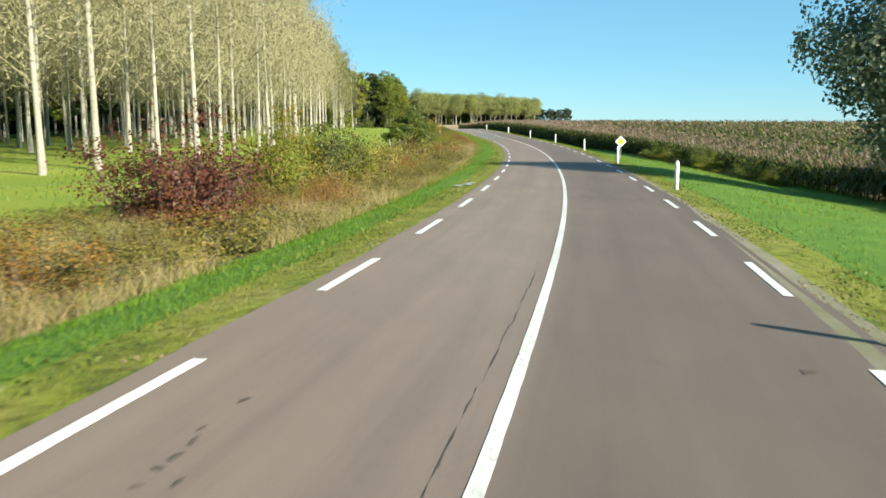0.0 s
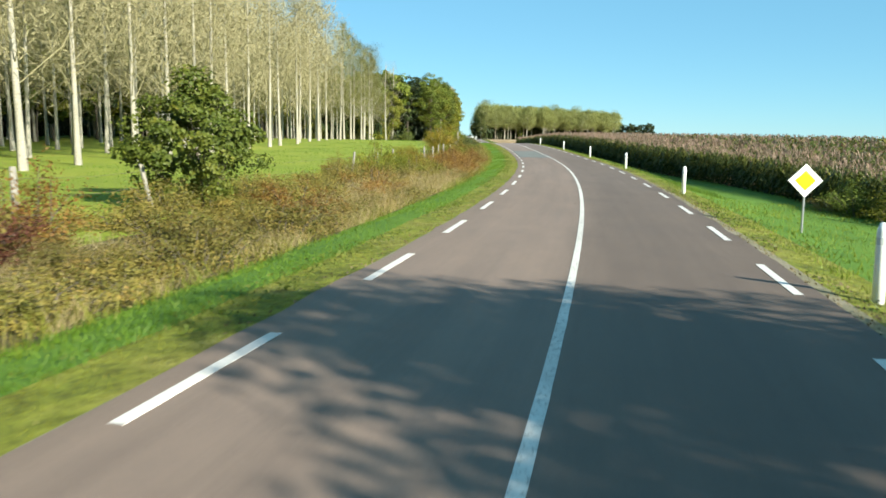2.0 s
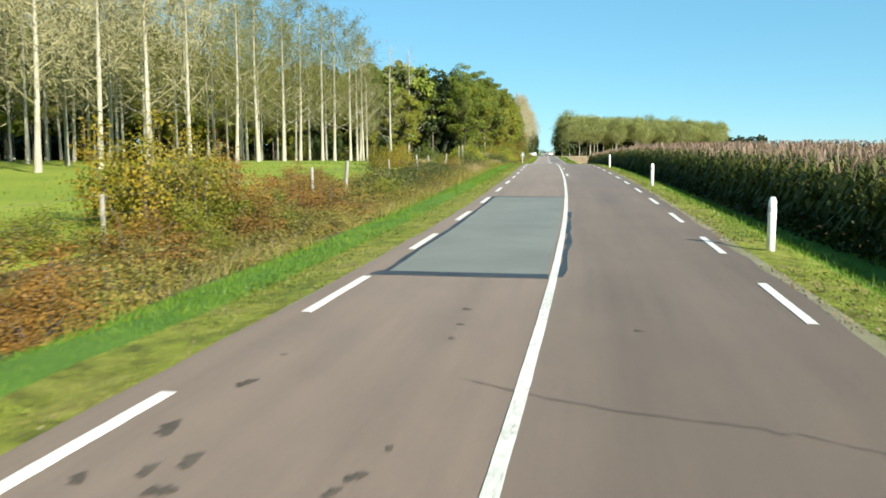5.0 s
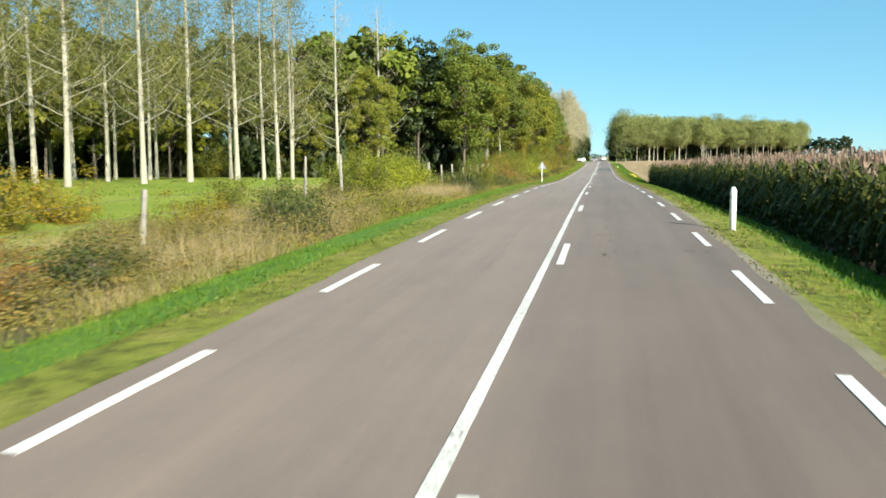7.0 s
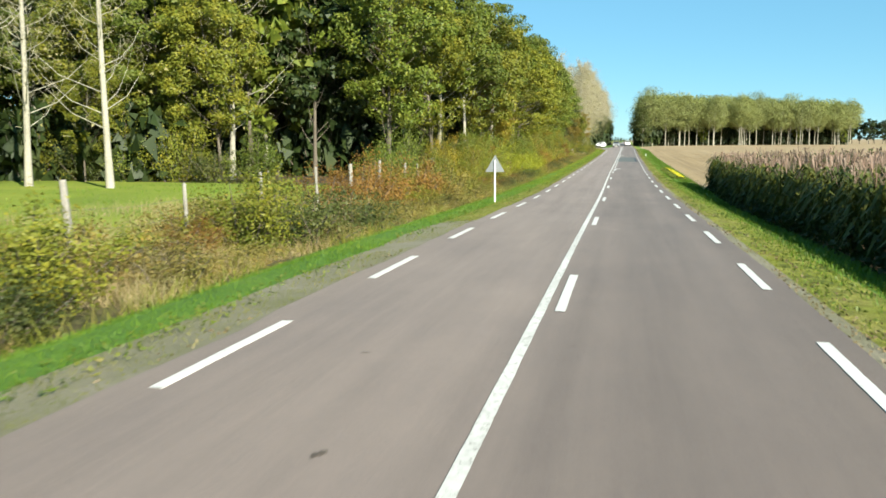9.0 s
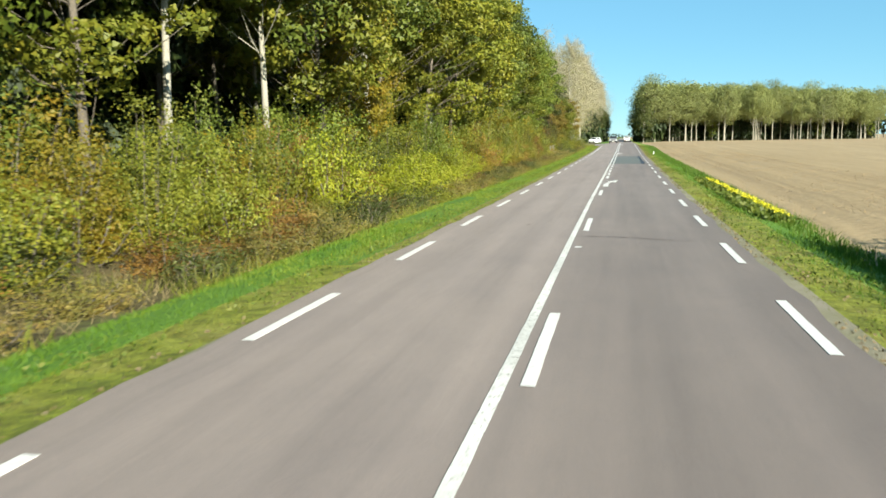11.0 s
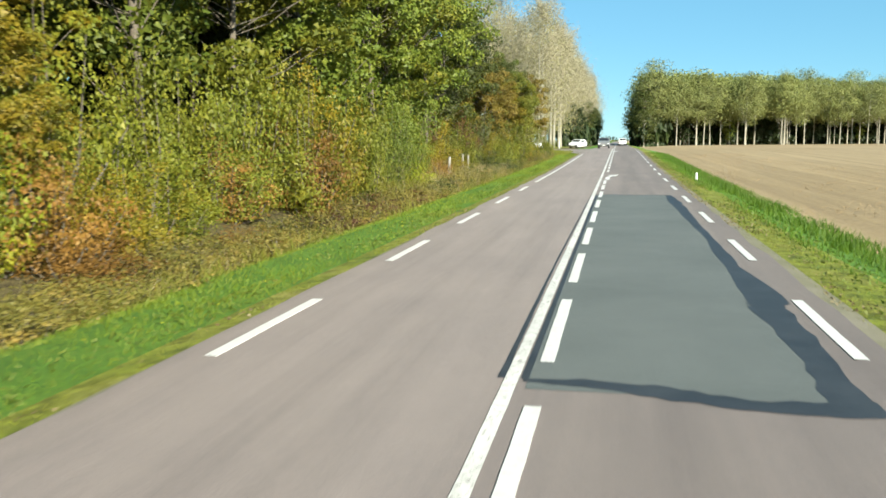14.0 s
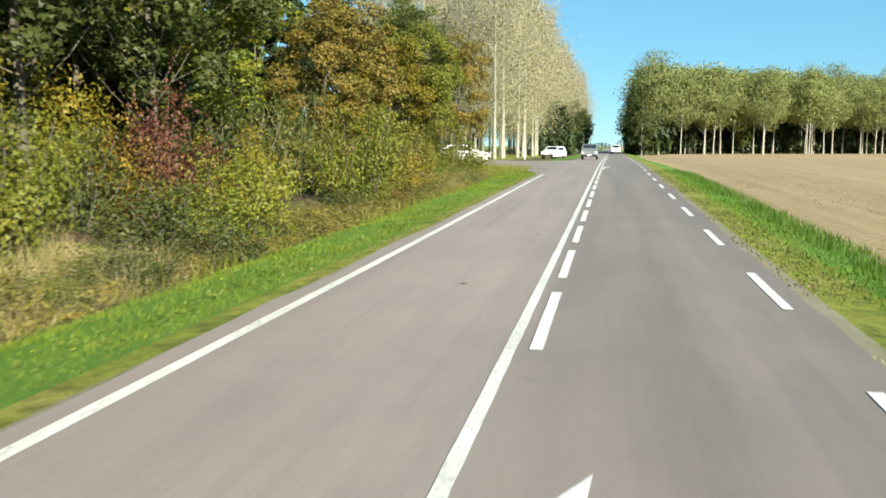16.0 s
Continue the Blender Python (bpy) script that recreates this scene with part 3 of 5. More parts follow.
def crack(s0, e0, s1, e1, width, seed):
    """A wandering sealed crack across the road."""
    g = np.random.default_rng(seed)
    n = max(6, int(abs(e1 - e0) * 9))
    vs, fs = [], []
    for i in range(n + 1):
        t = i / n
        s, e = s0 + (s1 - s0) * t + g.normal(0, .022) + .1 * math.sin(t * 7 + seed), e0 + (e1 - e0) * t
        w = width * g.uniform(.1, 1.3) * min(1, 5 * t + .1, 5 * (1 - t) + .1)
        for d in (-w, w):
            p = place(s + d, e)
            vs.append((p.x, p.y, float(smooth_rise(s)) + .0045))
    for i in range(n):
        fs.append((2 * i, 2 * i + 1, 2 * i + 3, 2 * i + 2))
    return link("sealed_crack", vs, fs, CRACK, road)


for k, c in enumerate(((147.1, 0.6, 145.7, -2.6, .02), (134.6, .2, 133.2, -2.0, .022), (232.9, -.2, 232.5, -2.9, .016), (297.3, .1, 296.6, -2.7, .04), (298.0, -1.25, 297.0, -1.5, .02), (222.3, -.6, 222.0, -1.6, .014), (161.2, -.2, 161.6, -2.6, .012))):
    crack(*c, 40 + k)
for k in range(6):
    v, f = ribbon(28 + k * 2.3, 30.2 + k * 2.3, .325 - .02 * k, .333 - .02 * k, .0045, .22, .009, rr)
    road_part('sealed_crack', (v, f), CRACK)


def stain(s, e, ls, le, seed):
    """A dark lump of dried mud or oil on the road, uneven in outline."""
    g = np.random.default_rng(seed)
    vs = [(*place(s, e).xy, float(smooth_rise(s)) + .009)]
    for k in range(20):
        t = 2 * math.pi * k / 20
        r = .62 + .22 * math.sin(2 * t + seed) + .13 * math.sin(5 * t + seed * 2) + g.uniform(-.08, .08)
        p = place(s + math.cos(t) * ls * r, e + math.sin(t) * le * r)
        vs.append((p.x, p.y, float(smooth_rise(s)) + .0045))
    return link("mud_stain", vs, [(0, k + 1, (k + 1) % 20 + 1) for k in range(20)], MUD, road)


MUD = two_scale("dried mud", [(0.3, (.07, .054, .044)), (0.7, (.15, .118, .096))], [(0.25, (.6, .6, .6)), (0.75, (1.2, 1.2, 1.2))], 3, 50, 0.9, 0.5, 0.01)
gs = np.random.default_rng(11)
# along, across, spread along, spread across, how many
for s_, e_, ws, we, n_ in ((33.4, 1.92, 1.3, .09, 9), (55.4, 1.95, .6, .12, 7), (56.0, -.68, 1.3, .14, 16), (60.5, -1.05, 3.2, .13, 22), (67.0, -1.25, 3.0, .12, 10), 
                           (207.1, -1.05, .35, .14, 6), (209.4, -1.12, .15, .08, 3), (210.7, -1.08, .15, .08, 3), (207.6, -2.68, .2, .09, 4), (214, -1.1, 3, .12, 5),
                           (300.5, .9, 1.2, .2, 2), (402, 1.0, 6, .3, 3), (240, 1.3, 6, .6, 3)):
    for k in range(n_):
        stain(s_ + gs.normal(0, ws), e_ + gs.normal(0, we), gs.uniform(.03, .13), gs.uniform(.03, .10), int(gs.integers(0, 900)))

for s_, e_, size in ((146.67, 2.38, .16), (145.43, 2.46, .2), (144.44, 2.54, .13), (144.64, 2.19, .14), (144.85, 2.0, .17), (144.35, 1.95, .16), (150.35, .98, .12), (149.42, .92, .08), (148.69, .9, .08), (145.3, .77, .08), (144.77, .86, .13), (144.5, .93, .11), (147.7, 2.42, .06),
                     (149.4, -1.1, .1), (122.75, 2.88, .15), (101.7, -1.3, .1), (101.6, -1.5, .11), (101.7, -1.75, .07), (100.6, .2, .1), (101.3, -.12, .08), (69.7, -1.25, .1), (67.7, -1.23, .12), (67.0, -1.41, .11), (66.7, -1.4, .1), (68.4, -1.2, .06), (35.8, -2.49, .13), (70.5, 1.35, .05),
                     (133.55, 1.1, .17), (133.56, .87, .1), (133.68, 2.39, .13), (133.66, 2.64, .1), (136.3, 2.49, .09), (135.8, 2.46, .1), (135.75, 1.06, .07), (136.33, .81, .08), (137.79, .83, .09), (139.1, .85, .06), (137.8, 2.57, .06), (139.1, 2.58, .06),
                     (341.1, -.53, .11), (339.65, -.56, .13), (340.74, -2.42, .1), (339.41, -2.4, .13), (344.67, -.65, .07)):
    stain(s_, e_, size * 1.1, size * .72, int(s_ * 7 + e_ * 3))

# the side road that joins on the left
bm = bmesh.new()
rows_ = [[bm.verts.new(place(s0 + (s1 - s0) * k / 6, e, .035 if e > 3.3 else .004)) for k in range(7)] for e, s0, s1 in
         ((3.2, 436.5, 482), (4.0, 441, 477), (5.2, 444.5, 473), (7.0, 447.5, 471), (9.0, 450, 470.5), (12, 454, 471), (20, 461, 473), (40, 471, 482))]
for a, b in zip(rows_, rows_[1:]):
    for k in range(6):
        bm.faces.new((a[k], a[k + 1], b[k + 1], b[k]))
bmesh.ops.recalc_face_normals(bm, faces=bm.faces)
me = bpy.data.meshes.new("side_road")
bm.to_mesh(me)
bm.free()
me.materials.append(ASPHALT)
tagged(new("side_road", me), "short asphalt side road joining at a junction", "road", kind="structure")


# ---- trees ----
def thing(name, label, category, group=""):
    return tagged(new(name), label, category, group)


def poplar(seed, height, leaf=0, crown_base=0.32, name="poplar", spread=0.105, twigs=520, leaf_mat=None, leaf_size=.14, limb=.045, sweep=1.0, twig_width=.014, twig_mat=None, limb_mat=None):
    """A slender bare poplar: pale straight trunk, upswept limbs, a haze of fine twigs."""
    g = np.random.default_rng(seed)
    leaf_mat = leaf_mat or LEAF_BEIGE
    root = thing(name, "", "tree")
    n = 9
    bx, by = g.normal(0, .12), g.normal(0, .12)
    pts = [(bx * math.sin(i / n * 3), by * math.sin(i / n * 2.5), height * i / n - (0.3 if i == 0 else 0)) for i in range(n + 1)]
    r0 = height * 0.0092 * g.uniform(.85, 1.15)
    rad = [r0 * (1.35 if i == 0 else 1) * (1 - i / n) ** 0.8 + 0.015 for i in range(n + 1)]
    v, f = tube(pts, rad, 8)
    link("trunk", v, f, BARK_PALE, root, "", None, True)
    limbs, tw = [], []
    for k in range(34):
        t = crown_base + (0.97 - crown_base) * (k + g.uniform(0, 1)) / 34
        h = height * t
        az = g.uniform(0, 2 * math.pi)
        ln = height * spread * (1.25 - .75 * t) * g.uniform(.7, 1.3) * (1.6 if t < .45 else 1.2)
        d = np.array([math.cos(az), math.sin(az), 0])
        x0 = np.array([bx * math.sin(t * 3), by * math.sin(t * 2.5), h])
        p = [x0, x0 + d * ln * .45 + (0, 0, ln * .35 * sweep), x0 + d * ln * .8 + (0, 0, ln * .95 * sweep), x0 + d * ln + (0, 0, ln * 1.5 * sweep)]
        limbs.append(tube([tuple(q) for q in p], [limb * (1.1 - t), limb * .6 * (1.1 - t) + .004, .009, .003], 4, False))
        q = twigs // 34
        u = g.uniform(.1, 1.05, q)[:, None]
        a = p[0] + (p[3] - p[0]) * u + g.normal(0, ln * .2, (q, 3))
        dr = d * g.uniform(-.5, .7, (q, 1)) + g.normal(0, .6, (q, 3)) + (0, 0, .45 * sweep)
        dr /= np.linalg.norm(dr, axis=1)[:, None]
        w = np.cross(dr, g.normal(size=(q, 3)))
        w *= twig_width / (np.linalg.norm(w, axis=1)[:, None] + 1e-9)
        tw.append(np.stack([a - w, a + w, a + dr * g.uniform(.25, .85, (q, 1))], 1).reshape(-1, 3))
    v, f = join(limbs)
    tagged(link("branchwork", v, f, limb_mat or TWIG, root), kind="stuff")
    v = np.concatenate(tw)
    tagged(link("twig_haze", v, np.arange(len(v)).reshape(-1, 3), twig_mat or TWIG, root), kind="stuff")
    if leaf:
        c = []
        for k in range(leaf):
            t = crown_base + (1 - crown_base) * g.beta(1.3, 1.2)
            rr_ = height * spread * (1.45 - t) * g.uniform(.2, 1.5)
            az = g.uniform(0, 2 * math.pi)
            c.append((math.cos(az) * rr_, math.sin(az) * rr_, height * t + g.normal(0, .3)))
        v, f = leaf_cloud(np.array(c), leaf_size, g)
        tagged(link("thin_foliage", v, f, leaf_mat, root), kind="stuff")
    return root


def broadleaf(seed, height, radius, leaf_mat, leaves=5500, size=.24, base=0.18, bark=None, label="", name="tree", clumps=80, puff=.125, taper=.35):
    """A broadleaved tree: forked trunk, limbs, and a crown of leaf clumps with gaps."""
    g = np.random.default_rng(seed)
    bark = bark or BARK_DARK
    root = thing(name, label, "tree")
    lean = g.normal(0, .5, 2)
    top = height * .8
    n = 7
    pts = [(lean[0] * (i / n) ** 1.5, lean[1] * (i / n) ** 1.5, top * i / n - (.3 if i == 0 else 0)) for i in range(n + 1)]
    r0 = height * .0085
    pieces = [tube(pts, [r0 * (1.4 if i == 0 else 1) * (1 - .85 * i / n) + .01 for i in range(n + 1)], 8)]
    cz = height * (base + 1) / 2
    hz = height * (1 - base) / 2
    cl = []
    for k in range(clumps):
        u = g.normal(size=3)
        u /= np.linalg.norm(u)
        q = g.uniform(.55, 1.0)
        wob = 1 + .28 * noise.noise((u[0] * 1.7 + seed, u[1] * 1.7, u[2] * 1.7))
        zz = u[2] * q * hz * .92
        squeeze = max(.12, 1 - taper * max(0, zz / hz))
        cl.append(np.array([u[0] * radius * q * wob * squeeze + lean[0] * .6, u[1] * radius * q * wob * squeeze + lean[1] * .6, cz + zz]))
    for k in range(0, clumps, 2):
        c = cl[k]
        h0 = min(top * .95, max(height * base * .7, c[2] - radius * g.uniform(.3, .8)))
        t = h0 / top
        a = np.array([lean[0] * t ** 1.5, lean[1] * t ** 1.5, h0])
        m = (a + c) / 2 + (0, 0, -.25)
        pieces.append(tube([tuple(a), tuple(m), tuple(c)], [r0 * .24 * (1.1 - t), r0 * .13, .01], 4, False))
    v, f = join(pieces)
    link("trunk", v, f, bark, root, "", None, True)
    per = leaves // clumps
    pos, hubs = [], []
    for c in cl:
        k = g.normal(0, 1, (per, 3))
        k /= np.maximum(.45, np.linalg.norm(k, axis=1)[:, None] ** .6)
        grow = g.uniform(.7, 1.35)
        pos.append(c + k * np.array([radius * puff, radius * puff, radius * puff * .66]) * grow)
        hubs.append(np.tile(c, (per, 1)))
    pos = np.concatenate(pos)
    v, f = leaf_cloud(pos, size, g, folded=name in ("willow", "small_tree"), facing=outward(pos, np.concatenate(hubs), (0, 0, cz)))
    tagged(link("crown", v, f, leaf_mat, root), kind="stuff")
    return root


def shrub(seed, height, radius, leaf_mat, leaves=1300, size=.13, name="bush", label="", stems=16, category="bush", k_shoots=True):
    """A bush: stems from the ground, leaves in uneven clumps down to the foot."""
    g = np.random.default_rng(seed)
    root = thing(name, label, category)
    pieces, pos, hubs = [], [], []
    per = leaves // (stems * 4)
    for k in range(stems):
        az = g.uniform(0, 2 * math.pi)
        rr_ = radius * math.sqrt(g.uniform(.02, 1))
        tip = np.array([math.cos(az) * rr_, math.sin(az) * rr_, height * g.uniform(.5, 1.1) * (1 - .45 * (rr_ / radius) ** 2)])
        a = np.array([math.cos(az) * rr_ * .25, math.sin(az) * rr_ * .25, -.25])
        m = (a + tip) / 2 + g.normal(0, .08, 3)
        pieces.append(tube([tuple(a), tuple(m), tuple(tip)], [.028, .018, .006], 4, False))
        for u in (.3, .55, .8, 1.0):
            c = a + (tip - a) * u + g.normal(0, radius * .07, 3)
            grow = g.uniform(.65, 1.35)
            k = g.normal(0, 1, (per, 3))
            pos.append(c + k * np.array([radius * .15, radius * .15, height * .068]) * grow)
            hubs.append(np.tile(c, (per, 1)))
        # a few long shoots that stand clear of the rest
        if k_shoots and g.uniform() < .5:
            q = max(6, per // 6)
            u = g.uniform(.0, 1, q)[:, None]
            pos.append(tip + u * np.array([g.normal(0, .2), g.normal(0, .2), height * .3]) + g.normal(0, .035, (q, 3)))
            hubs.append(np.tile(tip, (q, 1)))
    p = np.concatenate(pos)
    p[:, 2] = np.maximum(p[:, 2], .03)
    v, f = join(pieces)
    tagged(link("stem_clump", v, f, BARK_DARK, root), kind="stuff")
    v, f = leaf_cloud(p, size, g, facing=outward(p, np.concatenate(hubs), (0, 0, height * .4)))
    tagged(link("foliage", v, f, leaf_mat, root), kind="stuff")
    return root


def put(proto, s, e, rz=0.0, scale=1.0, label="", group="", up=0.0, tall=1.0):
    p = place(s, e, up)
    ob = copy_thing(proto, Matrix.Translation(p) @ Matrix.Rotation(radians(rz), 4, 'Z'))
    ob.scale = (scale, scale, scale * tall)
    if label:
        tagged(ob, label)
    if group:
        tagged(ob, group=group)
    return ob


def put_xy(proto, x, y, rz=0.0, scale=1.0, label="", group="", tall=1.0):
    ob = copy_thing(proto, Matrix.Translation((x, y, ground_at(x, y))) @ Matrix.Rotation(radians(rz), 4, 'Z'))
    ob.scale = (scale, scale, scale * tall)
    if label:
        tagged(ob, label)
    if group:
        tagged(ob, group=group)
    return ob


def merged(name, protos, places, label, category):
    """Many far-off plants as one object: places are (prototype's number, matrix)."""
    V, F, I, mats, count = [], [], [], [], 0
    cache = {}
    for k, m in places:
        if k not in cache:
            got = []
            for o in protos[k].children_recursive:
                me = o.data
                co = np.empty(len(me.vertices) * 3, dtype=np.float32)
                me.vertices.foreach_get("co", co)
                mat = me.materials[0]
                if mat not in mats:
                    mats.append(mat)
                got.append((co.reshape(-1, 3).astype(float), [tuple(p.vertices) for p in me.polygons], mats.index(mat)))
            cache[k] = got
        a = np.array(m)
        for co, faces, mi in cache[k]:
            V.append(co @ a[:3, :3].T + a[:3, 3])
            F.extend([tuple(i + count for i in q) for q in faces])
            I.extend([mi] * len(faces))
            count += len(co)
    return tagged(link(name, np.concatenate(V), F, mats, None, "", I), label, category, kind="stuff")


def stance(x, y, z, rz, scale, tall=1.0):
    return Matrix.Translation((x, y, z)) @ Matrix.Rotation(radians(rz), 4, 'Z') @ Matrix.Diagonal((scale, scale, scale * tall, 1))


def discard(protos):
    for p in protos:
        for o in (*p.children_recursive, p):
            bpy.data.objects.remove(o)


# the poplar plantation over the meadow
g = np.random.default_rng(21)
pops = [poplar(100 + k, 18.0, 200, .2, spread=.15, twigs=4600, leaf_size=.07, twig_width=.027, limb=.034) for k in range(6)]
olive_pops = [poplar(120 + k, 18.0, 260, .2, spread=.13, twigs=3400, leaf_mat=LEAF_OLIVE, leaf_size=.1, limb=.034, sweep=.6, limb_mat=BARK_PALE, twig_mat=LEAF_OLIVE, twig_width=.024) for k in range(3)]
POP = "tall straight poplar, nearly bare, with a pale trunk"
rear = []
for row in range(9):
    for k in range(40):
        s = 20 + k * 6.9 + (row % 2) * .6 + g.normal(0, .4)
        e = float(np.interp(s, [20, 60, 78, 116, 155, 190, 250], [20.5, 21.6, 22.8, 26.3, 29.6, 30.0, 27.5])) + row * 7.2
        if s > 271 - row * 1.0 or (row > 6 and s > 150) or (row > 3 and s < 45) or (row > 5 and s < 75):
            continue
        n, e2, rz, sc = g.integers(0, 6), e + g.normal(0, .35), g.uniform(0, 360), g.uniform(.92, 1.06)
        if row < 5:
            put(olive_pops[n % 3] if s > 212 else pops[n], s, e2, rz, sc, POP, "poplar plantation")
        else:
            rear.append((n, stance(*place(s, e2), rz, sc)))
thin_pops = [poplar(150 + k, 18.0, 0, .2, spread=.15, twigs=2000, twig_width=.03) for k in range(6)]
merged("poplars_behind", thin_pops, rear, "rear rows of nearly bare pale poplars", "trees")
bare = poplar(140, 18.5, 60, .16, spread=.12, twigs=900, limb=.034, sweep=.55, limb_mat=BARK_PALE, twig_mat=TWIG_GREY)
for s, e, k in ((288.2, 24.6, 1.05), (275.1, 25.3, 1.0), (275.4, 30.4, 1.0), (264, 27.5, 1.0), (296, 25.5, 1.0)):
    put(bare, s, e, g.uniform(0, 360), k, "slim pale-barked poplar, nearly bare, before the forest", "poplars at the forest's edge")
discard(pops + olive_pops + thin_pops + [bare])

# the mixed forest
kinds = [
    (broadleaf(1, 18, 4.6, LEAF_GREEN, 21000, .135, .16, clumps=110), "broadleaved forest tree with dense green leaves"),
    (broadleaf(2, 17, 4.2, LEAF_GREEN, 18000, .135, .28, BARK_PALE, clumps=100), "green broadleaved tree with pale forked trunk"),
    (broadleaf(3, 16, 4.4, LEAF_LIME, 21000, .13, clumps=110), "forest tree turning yellow-green in autumn"),
    (broadleaf(4, 19, 4.8, LEAF_DEEP, 18000, .14, clumps=100), "dark green forest tree"),
    (broadleaf(5, 13, 3.4, LEAF_GOLD, 15000, .11, .12, clumps=95), "forest tree with golden autumn leaves"),
    (broadleaf(6, 12, 3.4, LEAF_BRONZE, 15000, .11, .12, clumps=95), "forest tree with bronze-brown autumn leaves"),
]
# second of plain, third of middle: inner forest shade put into near-black leaves
plain = [broadleaf(11, 18, 4.8, LEAF_GREEN, 1600, .6, .10), broadleaf(12, 18, 4.8, LEAF_DARK_SHADE, 1700, .62, .06), broadleaf(13, 16, 4.5, LEAF_LIME, 1600, .56, .10)]
middle = [broadleaf(21, 18, 4.7, LEAF_GREEN, 6000, .27, .2, BARK_PALE), broadleaf(22, 17, 4.5, LEAF_LIME, 6000, .27, .2), broadleaf(23, 18, 4.7, LEAF_DARK_SHADE, 4200, .34, .15)]
FOREST = "mixed forest"


def stand(k, s, e, scale=1.0, tall=1.0):
    put(kinds[k][0], s, e, g.uniform(0, 360), scale, kinds[k][1], FOREST, tall=tall)


s = 293.0
while s < 447:
    near = (2, 0, 2, 2, 0, 2, 2, 4) if s < 400 else (2, 4, 0, 2, 4, 5, 3, 5)
    near = near if s > 345 else (0, 1, 2, 0, 2, 1, 2, 2)
    push = 3.0 * max(0, 1 - (s - 290) / 25)
    low = float(np.interp(s, [385, 415, 446], [1.0, .74, .68]))
    stand(near[g.integers(0, 8)], s + g.normal(0, .8), 12.2 + push + g.normal(0, .7), g.uniform(1.0, 1.14) * low, g.uniform(.86, .96))
    # mostly the near-black kind: the forest's inner shade is painted into these crowns
    n = (2, 0, 2, 2, 1)[g.integers(0, 5)]
    put(middle[n], s + 2.5 + g.normal(0, .8), 18 + push + g.normal(0, .8), g.uniform(0, 360), g.uniform(.9, 1.05) * low, "tall forest tree behind the forest's edge", FOREST)
    s += 5.6
deep = []
for s in np.arange(292, 450, 6.0):
    for e in (25, 33, 42):
        deep.append(((1, 0, 1, 0)[g.integers(0, 4)], stance(*place(s + g.normal(0, 1), e + g.normal(0, 1)), g.uniform(0, 360), g.uniform(.95, 1.12) * float(np.interp(s, [385, 420, 446], [1.0, .75, .6])))))
for s in np.arange(118, 292, 5.5):
    for e in (58, 67):
        deep.append(((0, 2, 0, 1)[g.integers(0, 4)], stance(*place(s + g.normal(0, 1), e + g.normal(0, 1.5)), g.uniform(0, 360), g.uniform(.92, 1.08))))
for s in np.arange(236, 290, 6.0):
    deep.append(((0, 2, 2)[g.integers(0, 3)], stance(*place(s + g.normal(0, 1), 47 + g.normal(0, 1.5)), g.uniform(0, 360), g.uniform(.85, 1.0))))
for k in range(22):
    deep.append(((1, 1, 0, 2)[g.integers(0, 4)], stance(*place(140 + k * 6.6, 84 + g.normal(0, 3)), g.uniform(0, 360), g.uniform(.85, .98))))
for k in range(9):
    deep.append(((0, 1, 1)[g.integers(0, 3)], stance(*place(294 + g.uniform(-2, 2), 28 + k * 5.5), g.uniform(0, 360), g.uniform(.98, 1.12))))
for k in range(20):
    deep.append(((1, 1, 0, 1, 2)[g.integers(0, 5)], stance(*place(20 + k * 6.3, 94 + g.normal(0, 3)), g.uniform(0, 360), g.uniform(.75, .95))))
for k in range(9):
    deep.append(((1, 0, 1)[g.integers(0, 3)], stance(*place(286 + g.uniform(0, 8), 34 + k * 7.0), g.uniform(0, 360), g.uniform(.9, 1.05))))
merged("deep_forest", plain, deep, "dense green and yellowing trees deep in the forest", "trees")
for k in range(7):
    put(kinds[(2, 0, 2, 1, 2, 0, 2)[k]][0], 288.5 + g.normal(0, 1), 25 + k * 4.8, g.uniform(0, 360), g.uniform(.85, 1.0), "leafy olive-green tree at the forest's corner", FOREST)
put(kinds[2][0], 282, 31.5, 40, .52, "slender tree with lime-yellow autumn leaves", FOREST)
put(kinds[4][0], 318.5, 12.0, 40, .8, "small tree with golden-yellow autumn leaves", FOREST)
put(kinds[4][0], 357, 10.0, 140, .36, "tree with golden-yellow autumn leaves", FOREST)
put(kinds[5][0], 426, 11.0, 200, .8, "tree with orange-brown autumn leaves", FOREST)
put(kinds[3][0], 441, 11.5, 80, .58, "dark green tree before the side road", FOREST)
put(kinds[5][0], 444.5, 9.4, 20, .8, "tree with orange-brown autumn leaves", FOREST)
put(kinds[2][0], 437, 10.0, 310, .6, "forest tree turning yellow-green in autumn", FOREST)

# the wood across the field
far_wood = [broadleaf(300 + k, (21.0, 20, 22, 20.5)[k], (5.4, 5.0, 5.6, 5.2)[k], LEAF_THIN, 9000, .19, (.30, .26, .34, .24)[k], BARK_PALE, "", "wood_tree", 70, .27) for k in range(4)]
rear_wood = [broadleaf(320 + k, 20.5, 5.3, LEAF_THIN, 2600, .34, .3, BARK_PALE, "", "wood_tree", 70, .29) for k in range(4)]
wood_rim = broadleaf(310, 20.0, 4.4, LEAF_DEEP, 4600, .29, .03, BARK_PALE, "", "wood_tree", 70, .27)
WOOD = "pale-trunked tree with a thin olive-yellow crown at the wood's edge"
rear = []
